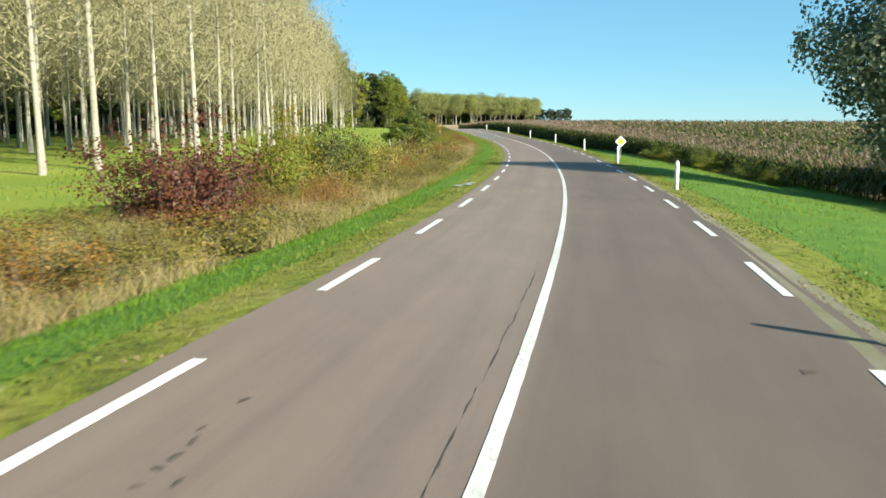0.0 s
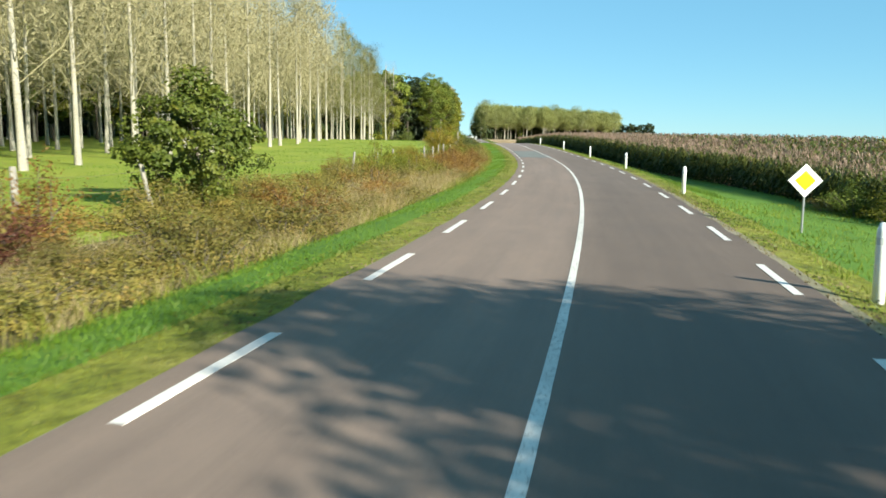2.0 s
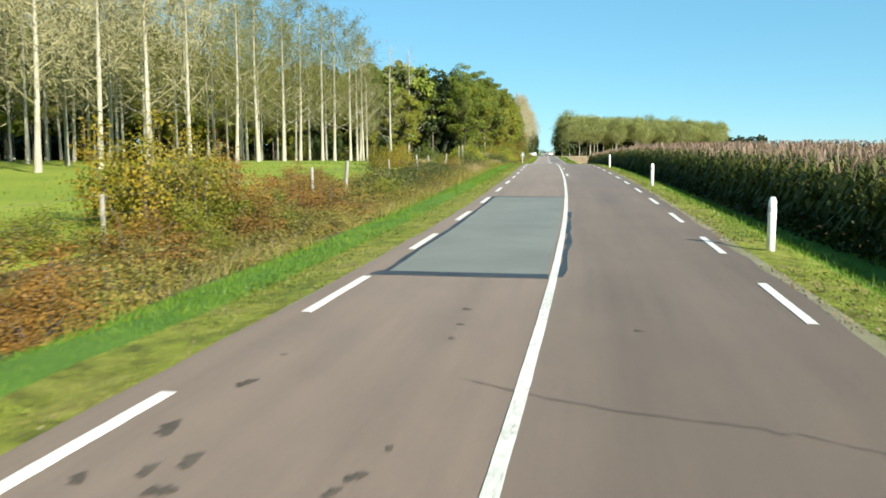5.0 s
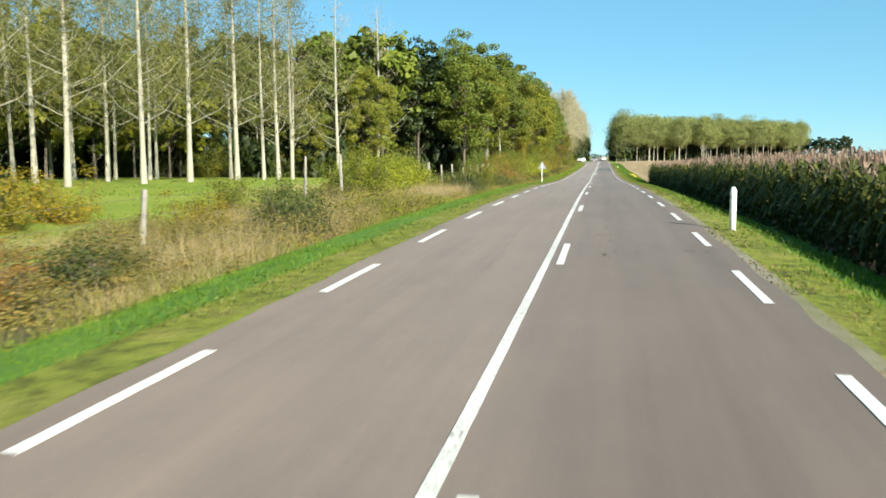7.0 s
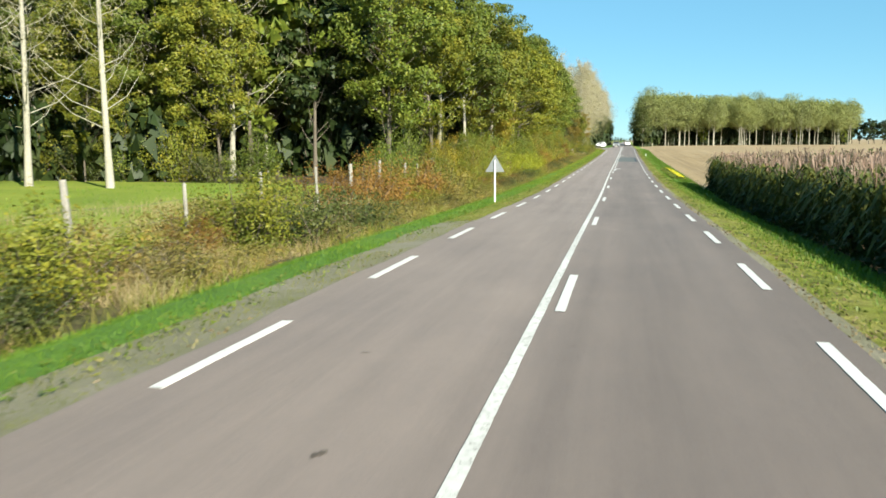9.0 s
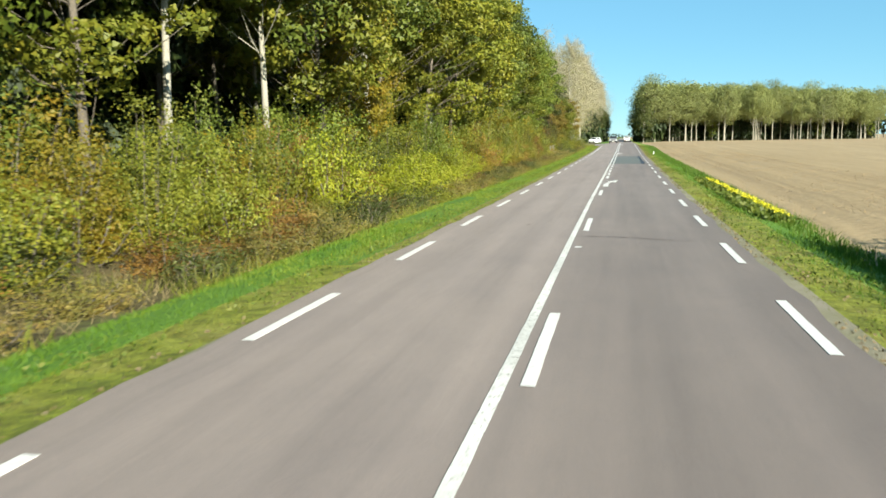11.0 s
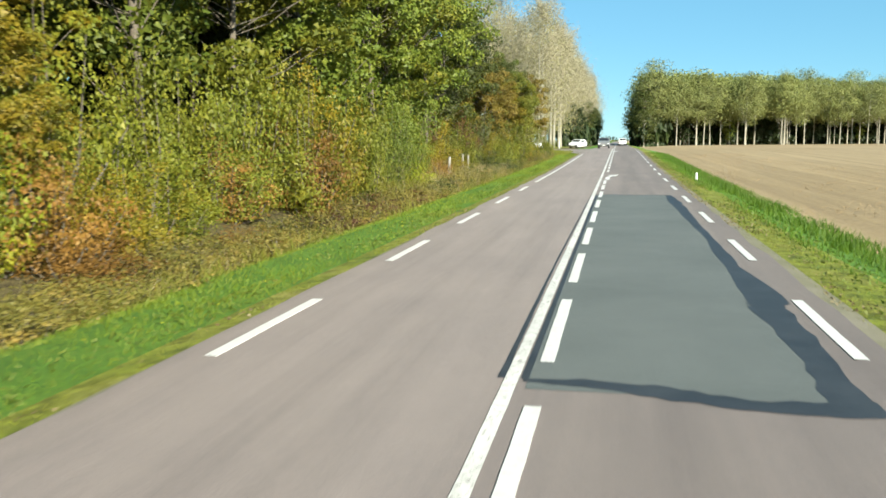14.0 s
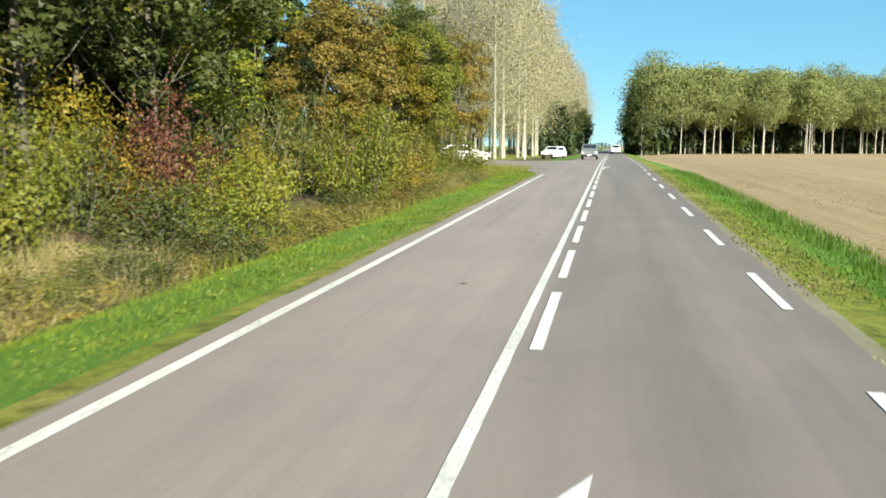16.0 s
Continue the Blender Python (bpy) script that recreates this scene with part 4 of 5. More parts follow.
for row in range(4):
    for k in range(21):
        x = 9.0 + k * 4.2 + (row % 2) * 2.1 + g.normal(0, 1.3)
        y = 591 + (x - 8) * .42 + row * 6.0 + g.normal(0, 1.8)
        n, rz, sc = g.integers(0, 4), g.uniform(0, 360), g.uniform(.99, 1.08) * (1.06 - .0019 * x)
        if row == 0:
            put_xy(far_wood[n], x, y, rz, sc, WOOD, "wood across the field")
        else:
            rear.append((n, stance(x, y, ground_at(x, y), rz, sc)))
merged("wood_behind", rear_wood, rear, "inner rows of the olive-yellow wood", "trees")
for k in range(9):
    put_xy(wood_rim, 8.0 + g.normal(0, .5), 586 + k * 10, g.uniform(0, 360), g.uniform(.95, 1.03) * (.8 if k == 0 else 1), "leafy green tree at the wood's rounded corner", "wood across the field")
# near-black trees behind the trunks: the wood's shade is put into their colour
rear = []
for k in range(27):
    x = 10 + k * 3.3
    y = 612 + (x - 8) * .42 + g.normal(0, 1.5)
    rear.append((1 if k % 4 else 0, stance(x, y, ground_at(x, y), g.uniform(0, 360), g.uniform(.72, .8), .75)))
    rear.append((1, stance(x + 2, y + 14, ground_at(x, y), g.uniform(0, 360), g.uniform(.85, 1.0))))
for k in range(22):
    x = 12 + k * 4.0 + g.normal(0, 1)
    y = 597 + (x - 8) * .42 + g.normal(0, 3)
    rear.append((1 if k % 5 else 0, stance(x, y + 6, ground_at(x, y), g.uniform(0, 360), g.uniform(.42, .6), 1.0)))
merged("wood_heart", plain, rear, "inner trees of the wood, shade put into near-black leaves", "trees")
for k in range(11):
    put_xy(plain[1], 103 + k * 3.1, 700 + g.normal(0, 4), g.uniform(0, 360), g.uniform(.66, .78), "dark green tree in a distant copse", "distant copse")

# poplars and dark trees where the road runs out
avenue = [poplar(400 + k, 24, 1500, .12, spread=.13, twigs=5200, name="avenue_poplar", leaf_mat=LEAF_FADED, leaf_size=.15, twig_width=.034, twig_mat=TWIG_GREY, limb=.03, limb_mat=TWIG_GREY) for k in range(4)]
rear = []
for row in range(3):
    for k in range(34):
        n, s, e, rz, sc = g.integers(0, 4), 478 + k * 7.5 + g.normal(0, .5), 11.5 + row * 7 + g.normal(0, .4), g.uniform(0, 360), g.uniform(.9, 1.05)
        if row < 2:
            put(avenue[n], s, e, rz, sc, "very tall bare poplar with a pale trunk", "poplars by the junction")
        else:
            rear.append((n, stance(*place(s, e), rz, sc)))
merged("avenue_behind", avenue, rear, "rear rows of very tall bare poplars", "trees")
for k in range(12):
    put(middle[2], 545 + k * 9, 9.5 + g.normal(0, 1.2), g.uniform(0, 360), g.uniform(.5, .7), "dark green tree close to the road", "trees at the road's end")
for k in range(9):
    put(kinds[3][0], 590 + k * 12, 8.5 + g.normal(0, .6), g.uniform(0, 360), g.uniform(.62, .75), "dark green tree close to the road", "trees at the road's end")
    put(kinds[3][0], 640 + k * 14, -8.5 + g.normal(0, .6), g.uniform(0, 360), g.uniform(.62, .75), "dark green tree close to the road", "trees at the road's end")
for k in range(22):
    put_xy(middle[2], -26 + k * 2.5, 985 + g.normal(0, 3), g.uniform(0, 360), g.uniform(.17, .27), "dark green tree in a far-off hedge", "far-off hedge")
discard(far_wood + rear_wood + [wood_rim] + avenue + plain + middle)
discard([k[0] for k in kinds])

# the lone willow whose shadow crosses the road
willow = broadleaf(77, 13.4, 5.3, LEAF_SILVER, 38000, .17, .1, None, "round-headed tree with small silvery-green leaves beside the road", "willow", 150, .18)
willow.matrix_basis = Matrix.Translation((5.2, 66.4, ground_at(5.2, 66.4)))


# ---- undergrowth along the left side ----
g = np.random.default_rng(31)
shrubs = {
    "drab": [shrub(500 + k, 1.2, 1.35, LEAF_DRAB, 4000, .043, "bramble", "low tangle of brownish-green bramble in the ditch") for k in range(3)],
    "lime": [shrub(510 + k, 2.3, 1.5, LEAF_LIME, 7200, .046, "yellowing_bush", "leafy bush with yellow-green autumn leaves") for k in range(3)],
    "vine": [shrub(515 + k, 1.7, 1.5, LEAF_VINE, 6000, .05, "vine_thicket", "thicket overgrown with bright lime-yellow vine leaves") for k in range(2)],
    "gold": [shrub(520 + k, 2.3, 1.5, LEAF_GOLD, 6600, .046, "golden_bush", "bush with golden-yellow autumn leaves") for k in range(2)],
    "rust": [shrub(530 + k, 1.7, 1.4, LEAF_RUST, 5000, .043, "russet_bush", "bush with rust-red autumn leaves") for k in range(2)],
    "wine": [shrub(540, 2.3, 1.7, LEAF_WINE, 7000, .05, "wine_red_bush", "rounded wine-red bush in autumn leaf")],
    "green": [shrub(550 + k, 2.2, 1.5, LEAF_GREEN, 7200, .046, "green_bush", "leafy green bush beside the road") for k in range(3)],
    "dark": [shrub(560, 1.4, 1.3, LEAF_DEEP, 3600, .045, "low_dark_bush", "low dark green bush in the ditch")],
    # added filler between trunks; the shade there is painted into its near-black leaves
    "shade": [shrub(570, 1.4, 1.3, LEAF_DARK_SHADE, 620, .24, "undergrowth", "near-black filler undergrowth, inner shade put into its leaf colour", k_shoots=False)],
}


def bush(kind, s, e, scale=1.0, tall=1.0, group="bushes along the ditch", up=0.0):
    k = shrubs[kind]
    return put(k[g.integers(0, len(k))], s, e, g.uniform(0, 360), scale, "", group, up, tall)


for kind, s, e, k, t in (("lime", 446.2, 10.4, .8, .95), ("green", 447.0, 11.6, .9, 1.0), ("gold", 445.2, 9.7, .55, .7), ("dark", 438.5, 7.6, .7, .9), ("drab", 441, 9.0, .9, .8), ("lime", 378.3, 8.0, .6, .9), ("drab", 380, 6.9, .8, .6), ("lime", 383.6, 9.0, .7, 1.1), ("lime", 386.8, 7.2, .5, .55), ("drab", 388.2, 7.6, .7, .7), ("rust", 389.6, 8.9, .8, .8), ("dark", 391.4, 8.1, .55, .7), ("gold", 392.8, 8.3, .5, .9), ("green", 393.4, 7.5, .5, .55), ("lime", 397, 8.8, .8, .9), ("rust", 385, 9.4, .7, .6), ("wine", 46.4, 9.0, 1.15, 1.0), ("wine", 48.6, 9.3, .95, .9), ("gold", 55.4, 9.7, 1.1, 1.15), ("lime", 54.2, 9.0, .95, 1.1), ("lime", 63.0, 9.8, 1.0, .9), ("dark", 62.5, 9.6, 1.3, 1.4), ("lime", 66.5, 9.8, 1.1, .95), ("drab", 69.5, 9.4, 1.2, 1.4), ("wine", 84.5, 9.6, .7, .75), ("drab", 83, 9.6, 1.2, 1.2), ("rust", 86.5, 9.8, .9, .9), ("rust", 112.4, 11.4, .5, 1.2), ("drab", 112.6, 11.2, .4, 1.7), ("rust", 118.4, 10.6, .62, 1.1), ("gold", 159.6, 10.3, 1.15, 1.1), ("drab", 160.4, 10.0, 1.1, 1.7), ("rust", 164.4, 9.3, .85, .8), ("dark", 176, 7.9, 1.1, 1.0), ("dark", 179, 7.8, 1.1, .9), ("gold", 199.5, 12.8, .9, .8), ("dark", 238.6, 6.9, 1.2, 1.0), ("dark", 241.2, 7.2, 1.2, .9), ("rust", 55, 7.6, .8, .8), ("drab", 61, 9.4, 1.1, .95), ("drab", 66, 9.2, 1.1, .9),
                         ("rust", 73, 9.3, .9, .6), ("rust", 78, 10, .8, .7), ("rust", 127, 8.2, 1, .75), ("rust", 130, 7.7, 1.1, .8), ("rust", 133.5, 8.0, 1, .8), ("rust", 137, 8.3, 1, .7), ("rust", 124, 9.5, .7, 1.1), ("gold", 141, 12.4, .8, .55), ("gold", 144, 12.8, .8, .5),
                         ("rust", 140, 7.9, .9, .7), ("green", 161.5, 7.7, .75, .75), ("gold", 163.5, 11, 1.05, 1.0), ("rust", 166, 10.8, 1, 1.1), ("rust", 175, 11.5, .9, .7), ("rust", 178, 11.2, .8, .6), ("lime", 158, 8, .5, .6), ("dark", 186, 7.9, 1.1, 1), ("dark", 190, 7.8, 1.1, .9), ("dark", 194, 7.7, 1, .9), ("dark", 182, 7.8, 1, .9),
                         ("gold", 205, 12.8, .9, .8), ("gold", 208, 13.2, .9, .8), ("gold", 211, 13.0, .9, .7), ("dark", 212.5, 7.4, 1, 1.1), ("green", 214, 7.9, .8, .9), ("dark", 239.7, 6.9, 1.1, .9), ("dark", 243, 7, 1, .8), ("dark", 256, 7.2, 1.2, 1), ("dark", 260, 7.0, 1.1, .9), ("rust", 252, 8.6, .7, .7),
                         ("rust", 264, 9.6, 1, .9), ("rust", 267, 9.0, 1.1, 1.0), ("rust", 270, 9.2, 1.1, 1.0), ("rust", 274, 8.6, 1.1, 1.1), ("drab", 277, 8.2, 1.2, 1.5), ("green", 275, 10.5, 1, 1), ("green", 280, 11, 1.1, 1.2), ("lime", 283, 9.5, 1, 1.1), ("gold", 287, 10, 1, 1.2), ("lime", 290, 8.8, 1, 1),
                         ("wine", 302, 9.8, .5, .6), ("rust", 305, 10, 1, 1.5), ("vine", 309.5, 7.6, .9, .7), ("vine", 311.5, 7.4, 1, .8), ("vine", 313.3, 8.0, 1.1, .9), ("vine", 315.5, 8.0, 1.1, .95), ("vine", 317.5, 8.3, 1.1, 1.0), ("vine", 319.5, 8.2, 1, .95), ("vine", 321.3, 7.8, .8, .8), ("vine", 312, 6.4, .6, .4), ("vine", 315, 6.6, .6, .4), ("wine", 325, 7.6, .9, .5), ("lime", 323, 6.9, .45, .6),
                         ("rust", 357, 8.9, 1, 1.2), ("gold", 359.5, 8.6, .8, 1.0), ("rust", 365, 9.4, 1.0, 1.1), ("gold", 371, 9.4, 1.3, 1.5), ("lime", 369, 8.5, 1.1, 1.3), ("lime", 374, 9.5, 1.2, 1.4), ("wine", 400, 11.5, 1, 1.2), ("wine", 408, 10.8, 1.1, 1.3), ("gold", 409, 9.0, .9, 1.2), ("green", 398, 7.0, .55, .6), ("vine", 324.2, 8.3, .8, .8), ("gold", 326.5, 9.2, .8, .8), ("rust", 323.8, 9.6, .8, .9), ("lime", 327.5, 7.8, .6, .6), ("vine", 330, 8.6, .7, .7), ("drab", 325.5, 7.0, .9, .7), ("drab", 322.5, 7.2, .9, .7), ("gold", 335, 8.4, .7, .8), ("rust", 338.5, 8.4, .8, .9), ("rust", 300, 8.6, .9, .7), ("drab", 302, 7.8, 1, .8), ("lime", 303.5, 8.8, .7, .6), ("drab", 305.5, 8.2, 1, .8), ("gold", 307, 9.2, .7, .7), ("drab", 307.5, 7.6, .9, .7), ("green", 304.5, 7.4, .5, .5), ("drab", 309.5, 8.9, 1, .8), ("rust", 311, 9.4, .8, .8), ("wine", 366, 6.9, .7, .4), ("wine", 369.5, 6.8, .8, .42), ("wine", 373, 6.9, .7, .4), ("wine", 377, 6.8, .7, .35)):
    bush(kind, s, e, k, t)
for k in range(14):
    bush("vine" if k % 6 else "lime", 225.5 + k * .8 + g.normal(0, .2), 9.3 + g.normal(0, .2), .95, g.uniform(.92, 1.06), "yellow hedge along the fence")
bush("vine", 241.3, 9.4, .6, .62)
bush("gold", 241.9, 9.6, .4, .5)
for k in range(12):
    bush(("vine", "lime", "drab")[k % 3], 219 + k * 1.0 + g.normal(0, .5), g.uniform(6.9, 8.0), g.uniform(.8, 1.05), g.uniform(.34, .5))
for k in range(8):
    bush(("rust", "drab", "wine", "drab")[k % 4], 237.5 + k * 1.1 + g.normal(0, .3), g.uniform(8.2, 10.5), g.uniform(.5, .8), g.uniform(.4, .65))
s = 22.0
while s < 292:
    if 236 < s < 262 and g.uniform() < .6:
        bush(("drab", "dark", "lime")[g.integers(0, 3)], s, g.uniform(6.9, 8.2), g.uniform(.8, 1.1), g.uniform(.65, .95))
    else:
        bush("rust" if 122 < s < 150 and g.uniform() < .6 else "drab", s, g.uniform(6.7, 7.5), g.uniform(.75, 1.1), g.uniform(.5, .8))
    if g.uniform() < .6:
        bush("drab" if g.uniform() < .9 else "lime", s + g.uniform(-.8, .8), g.uniform(8.6, 10.5), g.uniform(.7, 1.1), g.uniform(.5, .85))
    if s > 112 and not 212 < s < 262:
        bush((("rust", "drab", "rust", "drab", "rust", "dark") if 122 < s < 172 else ("drab", "drab", "rust", "lime", "dark", "drab"))[g.integers(0, 6)], s + g.uniform(-1, 1), g.uniform(7.6, 8.8), g.uniform(.7, 1.1), g.uniform(.45, .75))
        if s < 215:
            bush(("drab", "drab", "rust", "gold", "drab")[g.integers(0, 5)], s + g.uniform(-1, 1), g.uniform(8.8, 10.6), g.uniform(.6, 1.0), g.uniform(.4, .7))
    if s < 112:
        bush(("drab", "drab", "drab", "drab", "rust")[g.integers(0, 5)], s + g.uniform(-1, 1), g.uniform(7.8, 9.0), g.uniform(.7, 1.1), g.uniform(.45, .75))
        bush("lime" if 60 < s < 78 and g.uniform() < .6 else "drab", s + g.uniform(-1, 1), g.uniform(9.4, 11.0), g.uniform(.6, 1.1), g.uniform(.4, .8))
    s += g.uniform(1.9, 2.8)
while s < 436:
    bush("drab" if g.uniform() < .75 else "dark", s, g.uniform(6.4, 7.1), g.uniform(.7, 1.0), g.uniform(.6, .9))
    if not 376 < s < 399:
        bush(("drab", "dark", "drab", "rust")[g.integers(0, 4)], s + 1.1, g.uniform(7.2, 8.1), g.uniform(.7, 1.0), g.uniform(.4, .65))
    tall = (.8 if 384 < s < 398 else 1.0)
    if not (376 < s < 400 and g.uniform() < .75 or 306 < s < 324):
        bush((("lime", "vine", "gold", "rust", "lime", "gold", "lime", "green") if s < 345 else ("lime", "lime", "gold", "lime", "vine", "green", "gold", "rust") if s < 398 else ("lime", "gold", "dark", "rust", "drab", "lime", "gold", "lime"))[g.integers(0, 8)], s + g.uniform(-.8, .8), g.uniform(8.2, 9.8) - (1.0 if s > 402 else 0), g.uniform(.65, 1.3), g.uniform(.8, 1.6) * tall, "forest undergrowth")
    bush((("lime", "gold", "dark", "lime", "green") if s < 395 else ("dark", "rust", "dark", "gold", "drab"))[g.integers(0, 5)], s + 1.2, g.uniform(10, 11.5), g.uniform(.8, 1.5), g.uniform(1.3, 1.9) * (.72 if s < 348 else 1), "forest undergrowth")
    bush((("green", "dark", "lime", "dark") if s < 395 else ("dark", "gold", "dark", "drab"))[g.integers(0, 4)], s + g.uniform(-.8, .8), g.uniform(11.5, 15), g.uniform(1.2, 1.7), g.uniform(1.2, 1.8) * (.75 if s < 348 else 1), "forest undergrowth")
    s += g.uniform(2.2, 3.1)
for k in range(9):
    bush(("green", "drab", "lime")[k % 3], 306 + k * 2.1, g.uniform(9.6, 11.2), g.uniform(.8, 1.1), g.uniform(.5, .8), "forest undergrowth")
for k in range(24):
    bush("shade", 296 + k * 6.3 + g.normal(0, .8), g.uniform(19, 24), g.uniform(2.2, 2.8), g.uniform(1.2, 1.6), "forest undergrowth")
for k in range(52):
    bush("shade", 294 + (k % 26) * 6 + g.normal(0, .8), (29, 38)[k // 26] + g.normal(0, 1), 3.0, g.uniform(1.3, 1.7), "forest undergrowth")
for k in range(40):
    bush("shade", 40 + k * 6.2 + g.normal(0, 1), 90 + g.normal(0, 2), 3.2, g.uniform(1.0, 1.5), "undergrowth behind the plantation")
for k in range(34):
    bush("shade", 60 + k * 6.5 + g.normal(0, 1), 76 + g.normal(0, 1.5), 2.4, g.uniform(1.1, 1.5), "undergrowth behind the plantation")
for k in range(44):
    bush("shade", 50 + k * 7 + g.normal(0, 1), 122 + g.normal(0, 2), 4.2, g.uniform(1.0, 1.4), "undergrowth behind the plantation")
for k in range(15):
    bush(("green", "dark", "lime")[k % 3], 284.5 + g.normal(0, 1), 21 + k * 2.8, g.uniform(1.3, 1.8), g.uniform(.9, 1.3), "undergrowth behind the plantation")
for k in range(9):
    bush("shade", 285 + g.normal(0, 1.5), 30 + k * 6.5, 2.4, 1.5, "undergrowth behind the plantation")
# tall added bushes whose near-black colour paints the shade of the trunk zone
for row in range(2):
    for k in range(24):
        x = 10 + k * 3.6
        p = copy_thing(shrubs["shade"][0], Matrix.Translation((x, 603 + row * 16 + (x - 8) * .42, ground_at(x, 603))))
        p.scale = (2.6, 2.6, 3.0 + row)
        tagged(p, "undergrowth inside the wood, shade put into its dark leaves", group="undergrowth in the far wood")
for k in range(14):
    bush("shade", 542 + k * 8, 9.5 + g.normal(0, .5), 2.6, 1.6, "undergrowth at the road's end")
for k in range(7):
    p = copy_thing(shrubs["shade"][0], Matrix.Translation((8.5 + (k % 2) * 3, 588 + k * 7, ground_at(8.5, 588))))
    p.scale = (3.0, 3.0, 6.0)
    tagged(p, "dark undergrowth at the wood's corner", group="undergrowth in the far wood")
for k in range(26):
    bush("shade", 474 + k * 6.5, 40 + g.normal(0, 1), 2.6, 1.6, "undergrowth behind the avenue")
for k in range(9):
    bush(("lime", "green", "drab")[k % 3], 82 + k * 3.6 + g.normal(0, .5), -float(np.interp(82 + k * 3.6, [70, 110], [14.6, 10.4])), g.uniform(.7, 1.1), g.uniform(.6, .9), "weeds before the maize")
discard([p for k in shrubs.values() for p in k])

sapling = broadleaf(88, 4.0, 2.2, LEAF_GREEN, 13000, .085, .02, None, "small spreading dark green tree by the fence", "small_tree", 90, .13, .95)
sapling.matrix_basis = Matrix.Translation(place(95.2, 10.5))


# ---- grasses ----
def scatter(n, s0, s1, e0, e1, rng, patchy=0.0):
    s, e = rng.uniform(s0, s1, n), rng.uniform(min(e0, e1), max(e0, e1), n)
    if patchy:
        keep = np.array([noise.noise((a * .22, b * .5, 7.0)) > -patchy for a, b in zip(s, e)])
        s, e = s[keep], e[keep]
    a = np.interp(s, SS, turn)
    z = np.array([side(p, q) for p, q in zip(s, e)]) + smooth_rise(s)
    return np.stack([np.interp(s, SS, RX) - np.cos(a) * e, np.interp(s, SS, RY) - np.sin(a) * e, z - .02], 1)


def grass(name, roots, height, width, mat, label, rng, lean=.35):
    v, f = blades(roots, height, width, rng, lean)
    return tagged(link(name, v, f, mat), label, "grass", kind="stuff")


gg = np.random.default_rng(41)
grass("verge_grass", scatter(120000, 26, 300, 4.2, 5.9, gg), .085, .016, GRASS, "lush bright green grass on the road's verge", gg, .45)
grass("verge_grass", scatter(90000, 290, 440, 3.75, 5.9, gg, .55), .085, .016, GRASS_BANK, "rough green grass on the verge along the forest", gg, .5)
grass("mown_grass", np.concatenate([scatter(100000, 26, 446, 3.36, 4.35, gg, .4), scatter(56000, 30, 440, -3.6, -4.7, gg, .4)]), .055, .015, GRASS_MOWN, "short dull mown grass at the road's edge", gg, .5)
grass("bank_grass", scatter(26000, 20, 112, -4.2, -13.5, gg), .11, .03, GRASS_BANK, "sunlit green grass on the sloping bank", gg)
grass("bank_grass", np.concatenate([scatter(26000, 110, 300, -4.3, -6.9, gg), scatter(20000, 296, 450, -4.4, -6.6, gg)]), .12, .03, GRASS, "green grass on the roadside bank", gg)
grass("rank_grass", np.concatenate([scatter(16000, 296, 450, -5.2, -6.5, gg, .3), scatter(5000, 110, 300, -5.2, -6.6, gg, .0)]), .26, .03, GRASS, "taller lush grass at the field's edge", gg)
grass("dry_grass", np.concatenate([scatter(22000, 24, 60, 5.8, 9.5, gg, .2), scatter(34000, 60, 130, 6.0, 9.5, gg, .05), scatter(26000, 130, 240, 6.0, 9.5, gg, .05), scatter(44000, 199, 263, 6.3, 10.6, gg, .2), scatter(8000, 222, 263, 10.4, 15.4, gg, .1), scatter(5000, 262, 400, 5.9, 8.2, gg, 0.0), scatter(12000, 382, 402, 6.2, 11, gg, .3)]), .42, .011, STRAW, "tall dry straw-coloured grass in the ditch", gg, .5)
grass("tall_dry_grass", np.concatenate([scatter(20000, 226, 240, 6.3, 8.8, gg, .2), scatter(9000, 377, 401, 6.2, 9.8, gg, .2), scatter(3000, 425, 437, 6.0, 8.5, gg, .3), scatter(7000, 205, 226, 6.3, 8.8, gg, .0), scatter(7000, 241, 264, 7.2, 9.0, gg, -.05), scatter(5000, 98, 124, 6.2, 8.4, gg, .0), scatter(5000, 30, 58, 6.2, 8.4, gg, -.05)]), .85, .009, STRAW, "soft tall beige grass before the fence", gg, .3)
grass("weeds", np.concatenate([scatter(2600, 437, 447, 4.4, 8.0, gg), scatter(34000, 26, 292, 5.4, 8.6, gg, .1), scatter(20000, 292, 446, 5.5, 8.0, gg, .1), scatter(7000, 381, 401, 7.5, 13, gg, .3)]), .4, .017, GRASS_MOWN, "rank green-brown weeds in the ditch", gg, .4)
lv = np.concatenate([scatter(16000, 28, 446, -3.42, -4.1, gg, .1), scatter(4000, 28, 446, 3.3, 3.7, gg, .05)])
v, f = leaf_cloud(lv + np.array([0, 0, .03]), .032, gg, 1.2)
tagged(link("fallen_leaves", v, f, leafy("withered leaves", [(0, (.12, .09, .05)), (.5, (.21, .16, .09)), (1, (.32, .26, .15))], .15)), "withered leaves and grit along the road's edges", "leaf litter", kind="stuff")
rs = np.concatenate([scatter(28000, 28, 446, -3.7, -5.0, gg, .08), scatter(20000, 28, 446, 3.75, 4.5, gg, .08), scatter(14000, 28, 446, 5.3, 6.2, gg, -.05)])
v, f = leaf_cloud(rs + np.stack([np.zeros(len(rs)), np.zeros(len(rs)), gg.uniform(.02, .11, len(rs))], 1), .032, gg, .2, 1.9)
